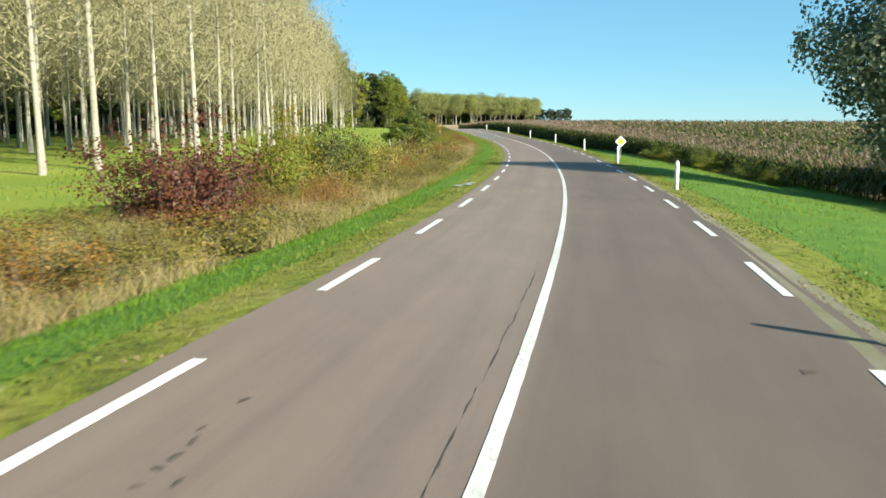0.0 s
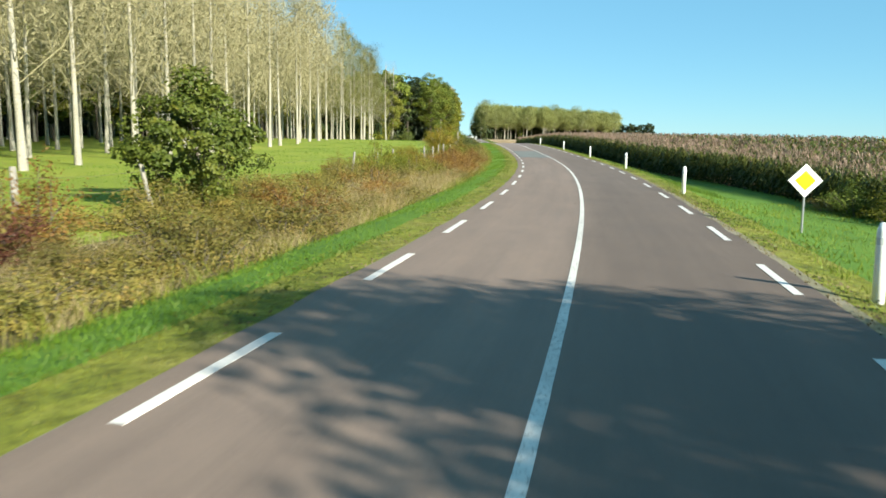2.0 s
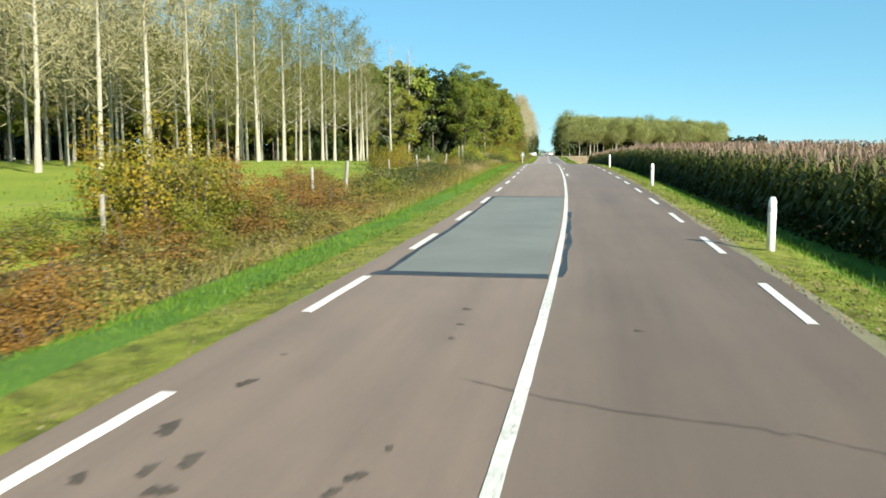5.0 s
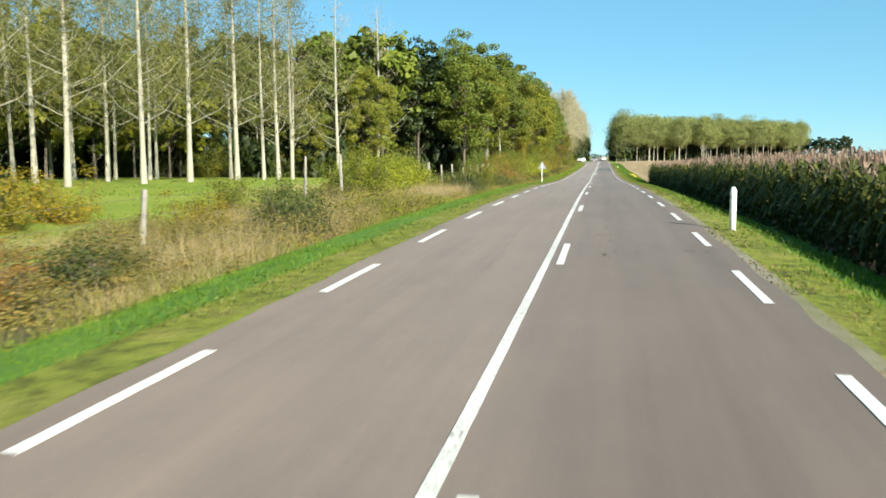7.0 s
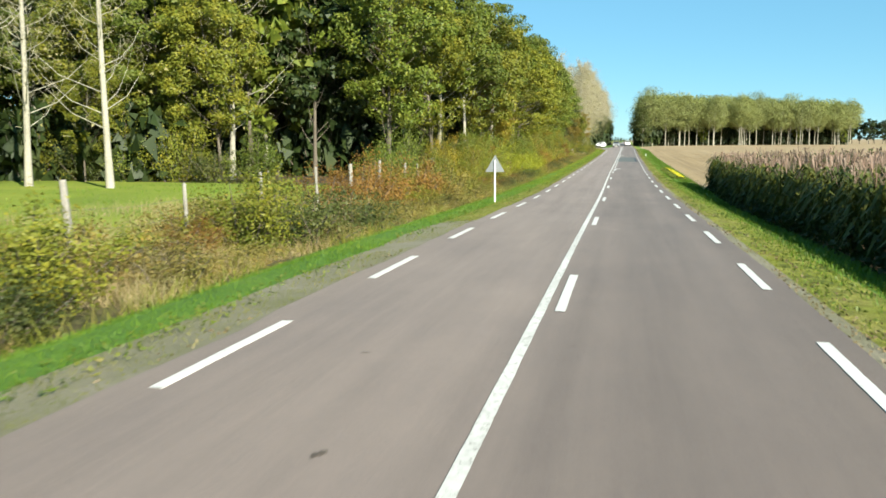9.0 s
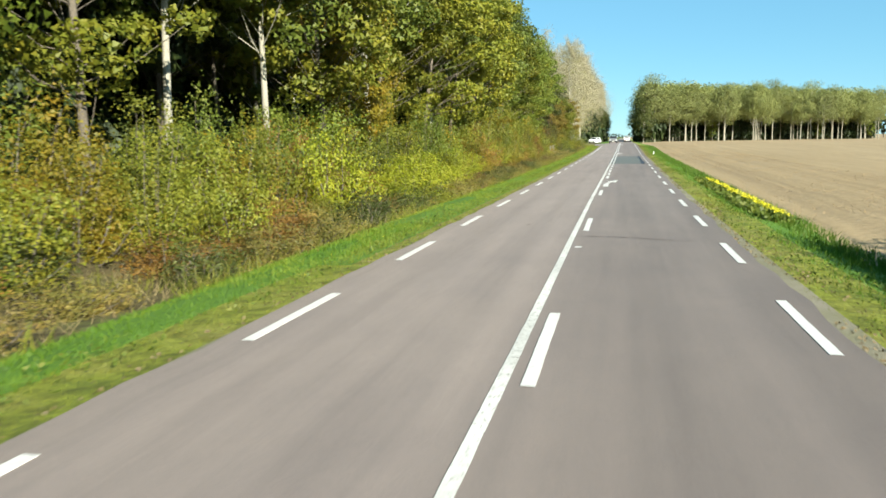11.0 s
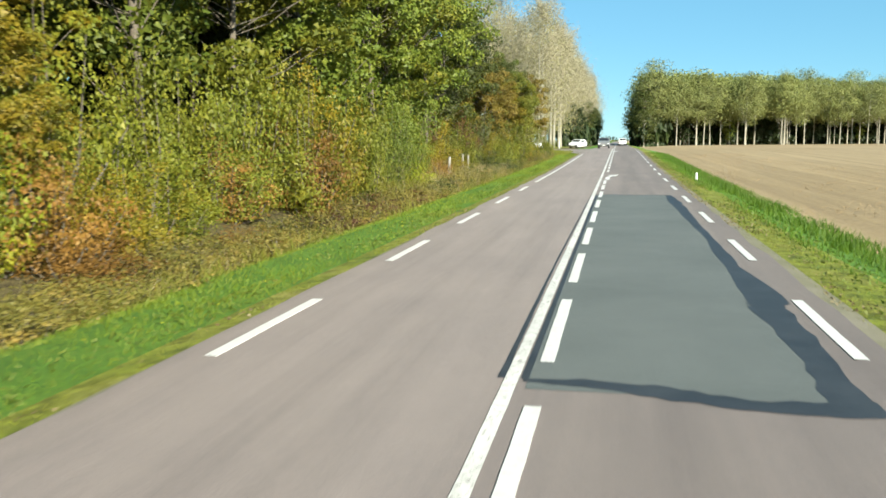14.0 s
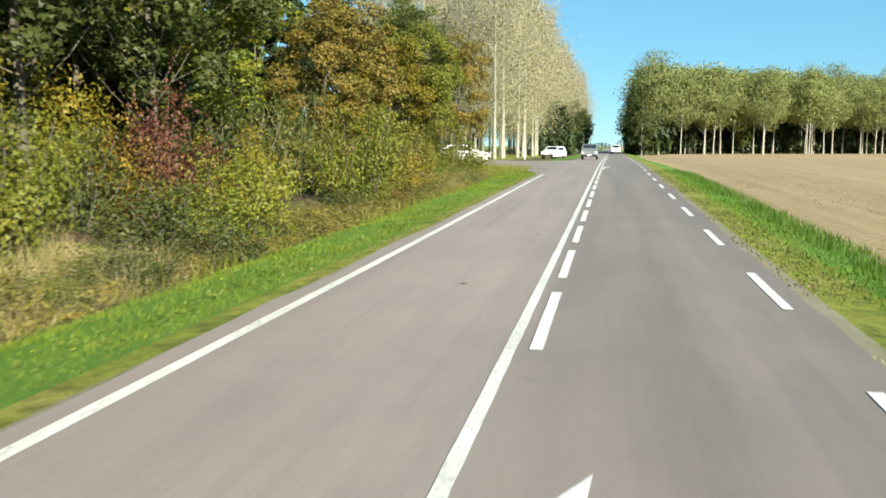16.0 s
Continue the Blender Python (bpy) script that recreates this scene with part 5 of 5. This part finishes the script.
tagged(link("verge_weeds", v, f, leafy("verge weeds", [(0, (.09, .14, .02)), (.5, (.17, .23, .033)), (.85, (.26, .28, .05)), (1, (.32, .26, .11))], .3)), "clumps of dandelion and plantain along the verges", "weeds", kind="stuff")
dn = scatter(420, 290, 436, 3.9, 5.6, gg)
v, f = leaf_cloud(dn + np.array([0, 0, .09]), .018, gg, 0, 1.0)
tagged(link("dandelion_flowers", v, f, paint("dandelion petals", (.72, .6, .03), .6, .05, 5)), "scattered yellow dandelion flowers in the verge", "flowers", kind="stuff")
cl = np.concatenate([scatter(12000, 300, 450, -6.2, -16, gg)])
v, f = leaf_cloud(cl + np.array([0, 0, .02]), .05, gg, 0, 1.1, True)
tagged(link("soil_clods", v, f, SOIL), "loose clods on the harrowed field", "soil", kind="stuff")
grass("meadow_tufts", scatter(26000, 40, 285, 9.5, 26, gg, .1), .13, .04, GRASS, "grazed meadow grass", gg)


# ---- the crop on the right ----
def maize():
    """Rows of ripe maize: stalks, drooping leaves and reddish tassels."""
    rng = np.random.default_rng(51)
    V, F, I = [], [], []
    count = 0

    def add(v, f, m):
        nonlocal count
        V.append(v)
        F.append(f + count)
        I.append(np.full(len(f), m))
        count += len(v)

    def field(s0, s1, d0, d1, pitch_s, pitch_d, leaves, wide, tassel):
        pts = []
        for d in np.arange(d0, d1, pitch_d):
            s = np.arange(s0, s1, pitch_s) + rng.uniform(-.3, .3) * pitch_s
            s = s + rng.normal(0, pitch_s * .2, len(s))
            e = -(np.interp(s, [0, 70, 110, 140, 180, 300], [18, 15.3, 11.4, 8.3, 7.3, 7.2]) + d + rng.normal(0, pitch_d * .15, len(s)))
            a = np.interp(s, SS, turn)
            z = smooth_rise(s) + np.array([side(p, q) for p, q in zip(s, e)])
            pts.append(np.stack([np.interp(s, SS, RX) - np.cos(a) * e, np.interp(s, SS, RY) - np.sin(a) * e, z], 1))
        p = np.concatenate(pts)
        n = len(p)
        along_s = np.interp(p[:, 1], RY, SS)
        h = np.interp(along_s, [20, 90, 130, 170, 300], [1.55, 1.6, 2.05, 2.5, 2.4]) * rng.uniform(.84, 1.1, n)
        # stalk
        for k in range(2):
            t = rng.uniform(0, math.pi, n)
            d = np.stack([np.cos(t), np.sin(t), np.zeros(n)], 1) * .014 * wide
            top = p + np.stack([rng.normal(0, .05, n), rng.normal(0, .05, n), h * .9], 1)
            if k == 0 or leaves > 5:
                add(np.stack([p - d, p + d, top + d * .6, top - d * .6], 1).reshape(-1, 3), np.arange(4 * n).reshape(n, 4), 0)
        for k in range(leaves):
            u = (.25 + .62 * (k + rng.uniform(0, 1, n)) / leaves) if leaves > 4 else (.55 + .38 * (k + rng.uniform(0, 1, n)) / leaves)
            t = rng.uniform(0, 2 * math.pi, n)
            L = rng.uniform(.4, .75, n)[:, None] * (1 + .25 * (wide - 1))
            d = np.stack([np.cos(t), np.sin(t), np.zeros(n)], 1)
            w = np.stack([-np.sin(t), np.cos(t), np.zeros(n)], 1) * .045 * wide
            a = p + np.stack([np.zeros(n), np.zeros(n), h * u], 1)
            m = a + d * L * .5 + np.array([0, 0, .2])
            b = a + d * L + np.stack([np.zeros(n), np.zeros(n), -rng.uniform(.05, .45, n)], 1)
            v = np.stack([a - w * .4, a + w * .4, m + w, m - w, b], 1).reshape(-1, 3)
            q = np.arange(n)[:, None] * 5
            add(v, (q + np.array([[0, 1, 2, 3]])), 0)
            V.append(np.zeros((0, 3)))
            tri_v = np.stack([m - w, m + w, b], 1).reshape(-1, 3)
            add(tri_v, np.arange(3 * n).reshape(n, 3), 0)
        for k in range(tassel):
            t = rng.uniform(0, 2 * math.pi, n)
            d = np.stack([np.cos(t), np.sin(t), np.zeros(n)], 1)
            w = np.stack([-np.sin(t), np.cos(t), np.zeros(n)], 1) * .015 * wide
            a = p + np.stack([np.zeros(n), np.zeros(n), h * .88], 1)
            b = a + d * rng.uniform(.05, .22, n)[:, None] * wide + np.stack([np.zeros(n), np.zeros(n), h * .17], 1)
            add(np.stack([a - w * .3, a + w * .3, b + w, b - w], 1).reshape(-1, 3), np.arange(4 * n).reshape(n, 4), 1)

    field(30, 297, 0, 2.4, .3, .6, 14, 1.25, 3)
    field(24, 298, 2.5, 9, .55, .85, 6, 1.8, 3)
    field(24, 299, 9, 34, 1.3, 1.5, 4, 3.4, 2)
    field(24, 299, 34, 90, 3.0, 3.2, 3, 6.0, 2)
    faces = [tuple(q) for f in F for q in f.tolist()]
    ob = link("maize_field", np.concatenate(V), faces, [CORN_LEAF, CORN_TOP], None, "", np.concatenate(I))
    return tagged(ob, "standing field of ripe maize with reddish-brown tassels", "crop", kind="stuff")


maize()
# added near-black leaves close the maize's foot; its shade is put into their colour
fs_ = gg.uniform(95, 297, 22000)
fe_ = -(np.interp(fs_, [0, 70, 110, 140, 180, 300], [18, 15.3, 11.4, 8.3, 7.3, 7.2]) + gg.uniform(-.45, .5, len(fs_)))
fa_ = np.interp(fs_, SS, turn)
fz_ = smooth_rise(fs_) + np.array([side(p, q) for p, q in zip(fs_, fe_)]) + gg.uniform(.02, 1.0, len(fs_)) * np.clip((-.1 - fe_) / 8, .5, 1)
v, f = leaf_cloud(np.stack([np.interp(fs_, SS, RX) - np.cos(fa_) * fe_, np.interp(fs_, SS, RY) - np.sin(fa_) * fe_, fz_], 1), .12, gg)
tagged(link("maize_foot_weeds", v, f, LEAF_DARK_SHADE), "added near-black leaves painting the shade at the maize's foot", "weeds", kind="stuff")
# yellow-flowered strip beyond the maize
fl = scatter(3600, 303, 327, -5.0, -5.75, gg)
v, f = leaf_cloud(fl + np.stack([gg.normal(0, .12, len(fl)), gg.normal(0, .12, len(fl)), gg.uniform(.02, .26, len(fl))], 1), .10, gg)
tagged(link("weed_strip", v, f, LEAF_GREEN), "strip of leafy green weeds along the bare field", "weeds", kind="stuff")
fl = scatter(2600, 304, 326, -5.4, -5.95, gg)
v, f = leaf_cloud(fl + np.stack([np.zeros(len(fl)), np.zeros(len(fl)), gg.uniform(.18, .34, len(fl))], 1), .03, gg)
tagged(link("mustard_flowers", v, f, paint("mustard petals", (.62, .55, .02), .6, .05, 5)), "bright yellow mustard flowers along the bare field", "flowers", kind="stuff")


# ---- roadside furniture ----
def turned(bm, profile, sides=14):
    """A solid turned from (radius, height) pairs."""
    rings = []
    for r, z in profile:
        rings.append([bm.verts.new((math.cos(2 * math.pi * k / sides) * r, math.sin(2 * math.pi * k / sides) * r, z)) for k in range(sides)])
    for a, b in zip(rings, rings[1:]):
        for k in range(sides):
            bm.faces.new((a[k], a[(k + 1) % sides], b[(k + 1) % sides], b[k]))
    bm.faces.new(rings[0][::-1])
    bm.faces.new(rings[-1])


def delineator():
    root = thing("road_delineator", "white round roadside post with a grey reflective band", "road post", "delineators along the bend")
    bm = bmesh.new()
    turned(bm, [(.082, -.3), (.082, .96), (.079, 1.0), (.05, 1.09), (.03, 1.10)])
    part("body", bm, WHITE, root, "", True)
    bm = bmesh.new()
    turned(bm, [(.0835, .80), (.0835, .90)])
    part("reflector_band", bm, paint("reflective band", (.55, .57, .57), .35, .05, 8), root, "pale reflective band")
    return root


d0 = delineator()
for s in (36.6, 61.0, 85.0, 108.4, 133.2, 157.6, 182.3, 212.8):
    put(d0, s, -4.15, gg.uniform(0, 360), 1.0)
put(d0, 481, 8.4, 0, 1.0, "white roadside post beside the side road")
discard([d0])


def priority_sign():
    root = thing("priority_road_sign", "white diamond road sign with a yellow centre on a post", "road sign")
    bm = bmesh.new()
    turned(bm, [(.03, -.3), (.03, 1.5)], 10)
    part("post", bm, GREY_METAL, root)
    for nm, half, y, mat, lab in (("panel", .31, -.045, WHITE, "white square panel set on its corner"), ("yellow_field", .185, -.052, YELLOW, "yellow diamond"), ("backing", .30, -.03, GREY_METAL, "")):
        bm = bmesh.new()
        box(bm, 0, 0, 0, half * 2, .012, half * 2, .004)
        bmesh.ops.transform(bm, matrix=Matrix.Translation((0, y, 1.36)) @ Matrix.Rotation(radians(45), 4, 'Y'), verts=bm.verts)
        part(nm, bm, mat, root, lab)
    return root


ps = priority_sign()
p = place(96.2, -5.7)
ps.matrix_basis = Matrix.Translation(p) @ Matrix.Rotation(radians(heading(96) + 3), 4, 'Z')


def triangle_sign():
    """A warning triangle seen from behind: grey back, folded rim, clamps."""
    root = thing("warning_sign", "triangular road sign seen from its grey back, on a white post", "road sign")
    bm = bmesh.new()
    turned(bm, [(.035, -.3), (.035, 1.8)], 10)
    part("post", bm, WHITE, root)
    bm = bmesh.new()
    tri = [(-.42, 1.30), (.42, 1.30), (0, 2.03)]
    lo = [bm.verts.new((x, .04, z)) for x, z in tri]
    hi = [bm.verts.new((x, .055, z)) for x, z in tri]
    bm.faces.new(lo)
    bm.faces.new(hi[::-1])
    for k in range(3):
        bm.faces.new((lo[k], hi[k], hi[(k + 1) % 3], lo[(k + 1) % 3]))
    bmesh.ops.recalc_face_normals(bm, faces=bm.faces)
    part("panel", bm, GREY_METAL, root, "grey metal back of the triangle")
    for z in (1.42, 1.7):
        bm = bmesh.new()
        box(bm, 0, .02, z, .3 if z < 1.5 else .16, .03, .035, .004)
        part("clamp", bm, GREY_METAL, root)
    return root


ts = triangle_sign()
ts.matrix_basis = Matrix.Translation(place(271.4, 4.4)) @ Matrix.Rotation(radians(heading(270)), 4, 'Z')

# small marker on the right verge
bm = bmesh.new()
turned(bm, [(.06, -.1), (.06, .3), (.045, .36), (.02, .38)], 10)
me = bpy.data.meshes.new("verge_marker")
bm.to_mesh(me)
bm.free()
me.materials.append(WHITE)
mk = tagged(new("verge_marker", me), "short white marker peg in the verge", "road post")
mk.matrix_basis = Matrix.Translation(place(388.7, -4.7))


def fence_line():
    """The meadow fence: weathered posts, no two alike, and two wires."""
    rng = np.random.default_rng(61)
    root = thing("fence", "weathered pale post-and-wire fence along the meadow", "fence")
    line = lambda s: float(np.interp(s, [30, 50, 95, 130, 165, 255, 300, 331, 350, 384, 440], [13.6, 12.6, 11.0, 9.9, 9.3, 8.95, 10.4, 11.4, 10, 8.4, 8.3]))
    meshes = []
    for k in range(4):
        bm = bmesh.new()
        r = .048 + .01 * k
        turned(bm, [(r * 1.05, -.4), (r, .4), (r * .93, 1.18 + .05 * k), (r * .7, 1.22 + .05 * k)], 8)
        for v in bm.verts:
            v.co.x += rng.normal(0, .006) + .02 * math.sin(v.co.z * 2 + k)
            v.co.y += rng.normal(0, .006)
        m = bpy.data.meshes.new("post")
        bm.to_mesh(m)
        bm.free()
        m.materials.append(CONCRETE)
        meshes.append(m)
    tops = []
    near = [44.7, 61, 70.5, 88.1, 93.3, 111.8, 116.6, 121.7, 132.5, 138.0, 142.6, 147.4, 156.3, 161, 170.4, 175.2, 184.6, 194, 198.8, 208, 218.7, 222.8,
            240.1, 244.3, 248.5, 252.75, 257.3, 262.2, 266.5, 270.8, 276.0, 279.7, 284, 327.5, 328.4, 381.1, 390.7, 395.1, 397.0]
    for s in near:
        o = new("post", meshes[rng.integers(0, 4)])
        o.parent = root
        p = place(s, line(s))
        tilt = Matrix.Rotation(rng.normal(0, .06), 4, 'X') @ Matrix.Rotation(rng.normal(0, .06), 4, 'Y')
        o.matrix_basis = Matrix.Translation(p) @ tilt @ Matrix.Rotation(rng.uniform(0, 6), 4, 'Z') @ Matrix.Diagonal((1, 1, (1.5 if 215 < s < 225 else 1.25 if 235 < s < 290 else .95) * rng.uniform(.93, 1.07), 1))
        tops.append((tuple(p), tilt))
    for h in (.65, 1.05):
        pts = []
        for i, (p, t) in enumerate(tops):
            q = Vector(p) + t.to_3x3() @ Vector((.07, 0, h))
            pts.append(tuple(q))
            if i + 1 < len(tops):
                q2 = Vector(tops[i + 1][0]) + Vector((.07, 0, h))
                pts.append(tuple((q + q2) / 2 - Vector((0, 0, .05))))
        v, f = tube(pts, [.004] * len(pts), 3, False)
        link("wire", v, f, WIRE, root)
    return root


fence_line()

# a torn sheet of plastic on the verge
bm = bmesh.new()
rows_ = []
for i in range(15):
    rows_.append([bm.verts.new((i * .14, .12 * math.sin(i * .7) + (j - 1.5) * .075 * (1 + .5 * math.sin(i * 1.3)), .01 + .022 * abs(math.sin(i * 1.1 + j * 1.7)))) for j in range(4)])
for a, b in zip(rows_, rows_[1:]):
    for j in range(3):
        bm.faces.new((a[j], b[j], b[j + 1], a[j + 1]))
me = bpy.data.meshes.new("plastic_sheet")
bm.to_mesh(me)
bm.free()
me.materials.append(paint("dull white plastic", (.34, .37, .34), .4, .1, 6))
sheet = tagged(new("plastic_sheet", me), "crumpled strip of dull white plastic lying on the verge", "litter")
p = place(61.0, 4.05, .03)
sheet.matrix_basis = Matrix.Translation(p) @ Matrix.Rotation(radians(heading(70) + 78), 4, 'Z')

# ---- vehicles ----
GLASS = paint("dark car glass", (.02, .024, .028), .12, .0, 3)
LAMP_RED = paint("red lamp lens", (.35, .02, .015), .25, .05, 3)
LAMP_CLEAR = paint("clear lamp lens", (.7, .72, .74), .15, .05, 3)
PLATE = paint("plate", (.75, .74, .68), .4, .05, 3)


def vehicle(name, label, colour, length, width, profile, glass_from, wheel_r, wheel_x):
    """A car: body swept from its side outline, glass, wheels, lamps and bumpers."""
    root = thing(name, label, name)
    mat = paint(name + " paint", colour, .3, .03, 4)
    bm = bmesh.new()
    secs = []
    for fx, squeeze in ((-1, .93), (-.96, 1.0), (.96, 1.0), (1, .93)):
        sec = []
        for y, z in profile:
            inset = .16 * max(0, (z - glass_from) / .7)
            sec.append(bm.verts.new((fx * (width / 2 - inset), y * squeeze if abs(fx) == 1 else y, z)))
        secs.append(sec)
    n = len(profile)
    for a, b in zip(secs, secs[1:]):
        for k in range(n):
            bm.faces.new((a[k], a[(k + 1) % n], b[(k + 1) % n], b[k]))
    bm.faces.new(secs[0][::-1])
    bm.faces.new(secs[-1])
    bmesh.ops.recalc_face_normals(bm, faces=bm.faces)
    part("body", bm, mat, root, "", False)
    roof = max(z for y, z in profile)
    ys_top = [y for y, z in profile if z > glass_from + .05]
    y0, y1 = min(ys_top), max(ys_top)
    for sgn, nm in ((-1, "side_window"), (1, "side_window")):
        bm = bmesh.new()
        zz = (glass_from + .06, roof - .14)
        w0, w1 = [width / 2 - .16 * max(0, (z - glass_from) / .7) + .006 for z in zz]
        vs = [bm.verts.new(q) for q in ((sgn * w0, y0 + .25, zz[0]), (sgn * w0, y1 - .25, zz[0]), (sgn * w1, y1 - .5, zz[1]), (sgn * w1, y0 + .35, zz[1]))]
        f = bm.faces.new(vs)
        r = bmesh.ops.extrude_face_region(bm, geom=[f])
        bmesh.ops.translate(bm, verts=[q for q in r["geom"] if isinstance(q, bmesh.types.BMVert)], vec=(-sgn * .02, 0, 0))
        part(nm, bm, GLASS, root)
    order = sorted(profile, key=lambda q: q[0])
    for nm, pair, sgn in (("rear_window", [q for q in order if q[1] > glass_from - .05][:2], -1), ("windscreen", [q for q in order if q[1] > glass_from - .05][-2:], 1)):
        (ya, za), (yb, zb) = pair
        bm = bmesh.new()
        hw = width / 2 - .2
        vs = []
        for u in (.12, .88):
            y, z = ya + (yb - ya) * u, za + (zb - za) * u
            vs.append([(-hw, y + sgn * .012, z + .008), (hw, y + sgn * .012, z + .008)])
        q = [bm.verts.new(vs[0][0]), bm.verts.new(vs[0][1]), bm.verts.new(vs[1][1]), bm.verts.new(vs[1][0])]
        f = bm.faces.new(q)
        r = bmesh.ops.extrude_face_region(bm, geom=[f])
        bmesh.ops.translate(bm, verts=[k for k in r["geom"] if isinstance(k, bmesh.types.BMVert)], vec=(0, -sgn * .01, -.01))
        part(nm, bm, GLASS, root)
    for y in wheel_x:
        for sgn in (-1, 1):
            w = thing("wheel", "", "")
            w.parent = root
            w.location = (sgn * (width / 2 - .1), y, wheel_r)
            bm = bmesh.new()
            turned(bm, [(wheel_r * .9, -.1), (wheel_r, -.07), (wheel_r, .07), (wheel_r * .9, .1)], 20)
            bmesh.ops.rotate(bm, verts=bm.verts, matrix=Matrix.Rotation(radians(90), 3, 'Y'))
            part("tyre", bm, BLACK, w)
            bm = bmesh.new()
            turned(bm, [(wheel_r * .62, -.112), (wheel_r * .55, .112)], 14)
            bmesh.ops.rotate(bm, verts=bm.verts, matrix=Matrix.Rotation(radians(90), 3, 'Y'))
            part("rim", bm, GREY_METAL, w)
    for y, nm, mt in ((-length / 2, "tail_lamp", LAMP_RED), (length / 2, "headlamp", LAMP_CLEAR)):
        for sgn in (-1, 1):
            bm = bmesh.new()
            box(bm, sgn * (width / 2 - .2), y, .78, .26, .06, .2, .02)
            part(nm, bm, mt, root)
        bm = bmesh.new()
        box(bm, 0, y, .42, width - .12, .12, .2, .04)
        part("bumper", bm, BLACK, root)
        bm = bmesh.new()
        box(bm, 0, y + (.065 if y > 0 else -.065), .5, .5, .012, .11)
        part("number_plate", bm, PLATE, root)
    return root


hatch = [(-2.0, .3), (-2.05, .75), (-1.85, 1.0), (-1.45, 1.45), (.2, 1.48), (1.0, 1.02), (1.8, .85), (2.0, .6), (1.98, .28)]
suv_side = [(-2.2, .35), (-2.25, .85), (-2.1, 1.12), (-1.8, 1.68), (.2, 1.72), (1.0, 1.2), (2.0, 1.0), (2.2, .7), (2.18, .35)]
van_side = [(-2.4, .35), (-2.42, 1.0), (-2.4, 1.25), (-2.3, 1.92), (.9, 1.95), (1.6, 1.25), (2.25, 1.05), (2.4, .7), (2.38, .35)]
van = vehicle("van", "white delivery van on the road far ahead", (.80, .81, .82), 4.8, 1.9, van_side, 1.25, .32, (-1.5, 1.55))
van.matrix_basis = Matrix.Translation((1.75, 575, float(smooth_rise(575)) + .01))
car = vehicle("car", "white hatchback standing at the junction", (.80, .80, .80), 4.05, 1.74, hatch, .95, .3, (-1.25, 1.3))
car.matrix_basis = Matrix.Translation((-6.1, 494, float(smooth_rise(494)) + .02)) @ Matrix.Rotation(radians(160), 4, 'Z')
car2 = copy_thing(car, Matrix.Translation(place(455.5, 10.7, .045)) @ Matrix.Rotation(radians(-88), 4, 'Z'))
tagged(car2, "white car waiting in the side road, half hidden by bushes")
suv = vehicle("suv", "silver-grey off-road car coming along the road", (.15, .152, .156), 4.5, 1.85, suv_side, 1.15, .36, (-1.35, 1.4))
suv.matrix_basis = Matrix.Translation((-1.55, 487, float(smooth_rise(487)) + .01)) @ Matrix.Rotation(radians(180), 4, 'Z')
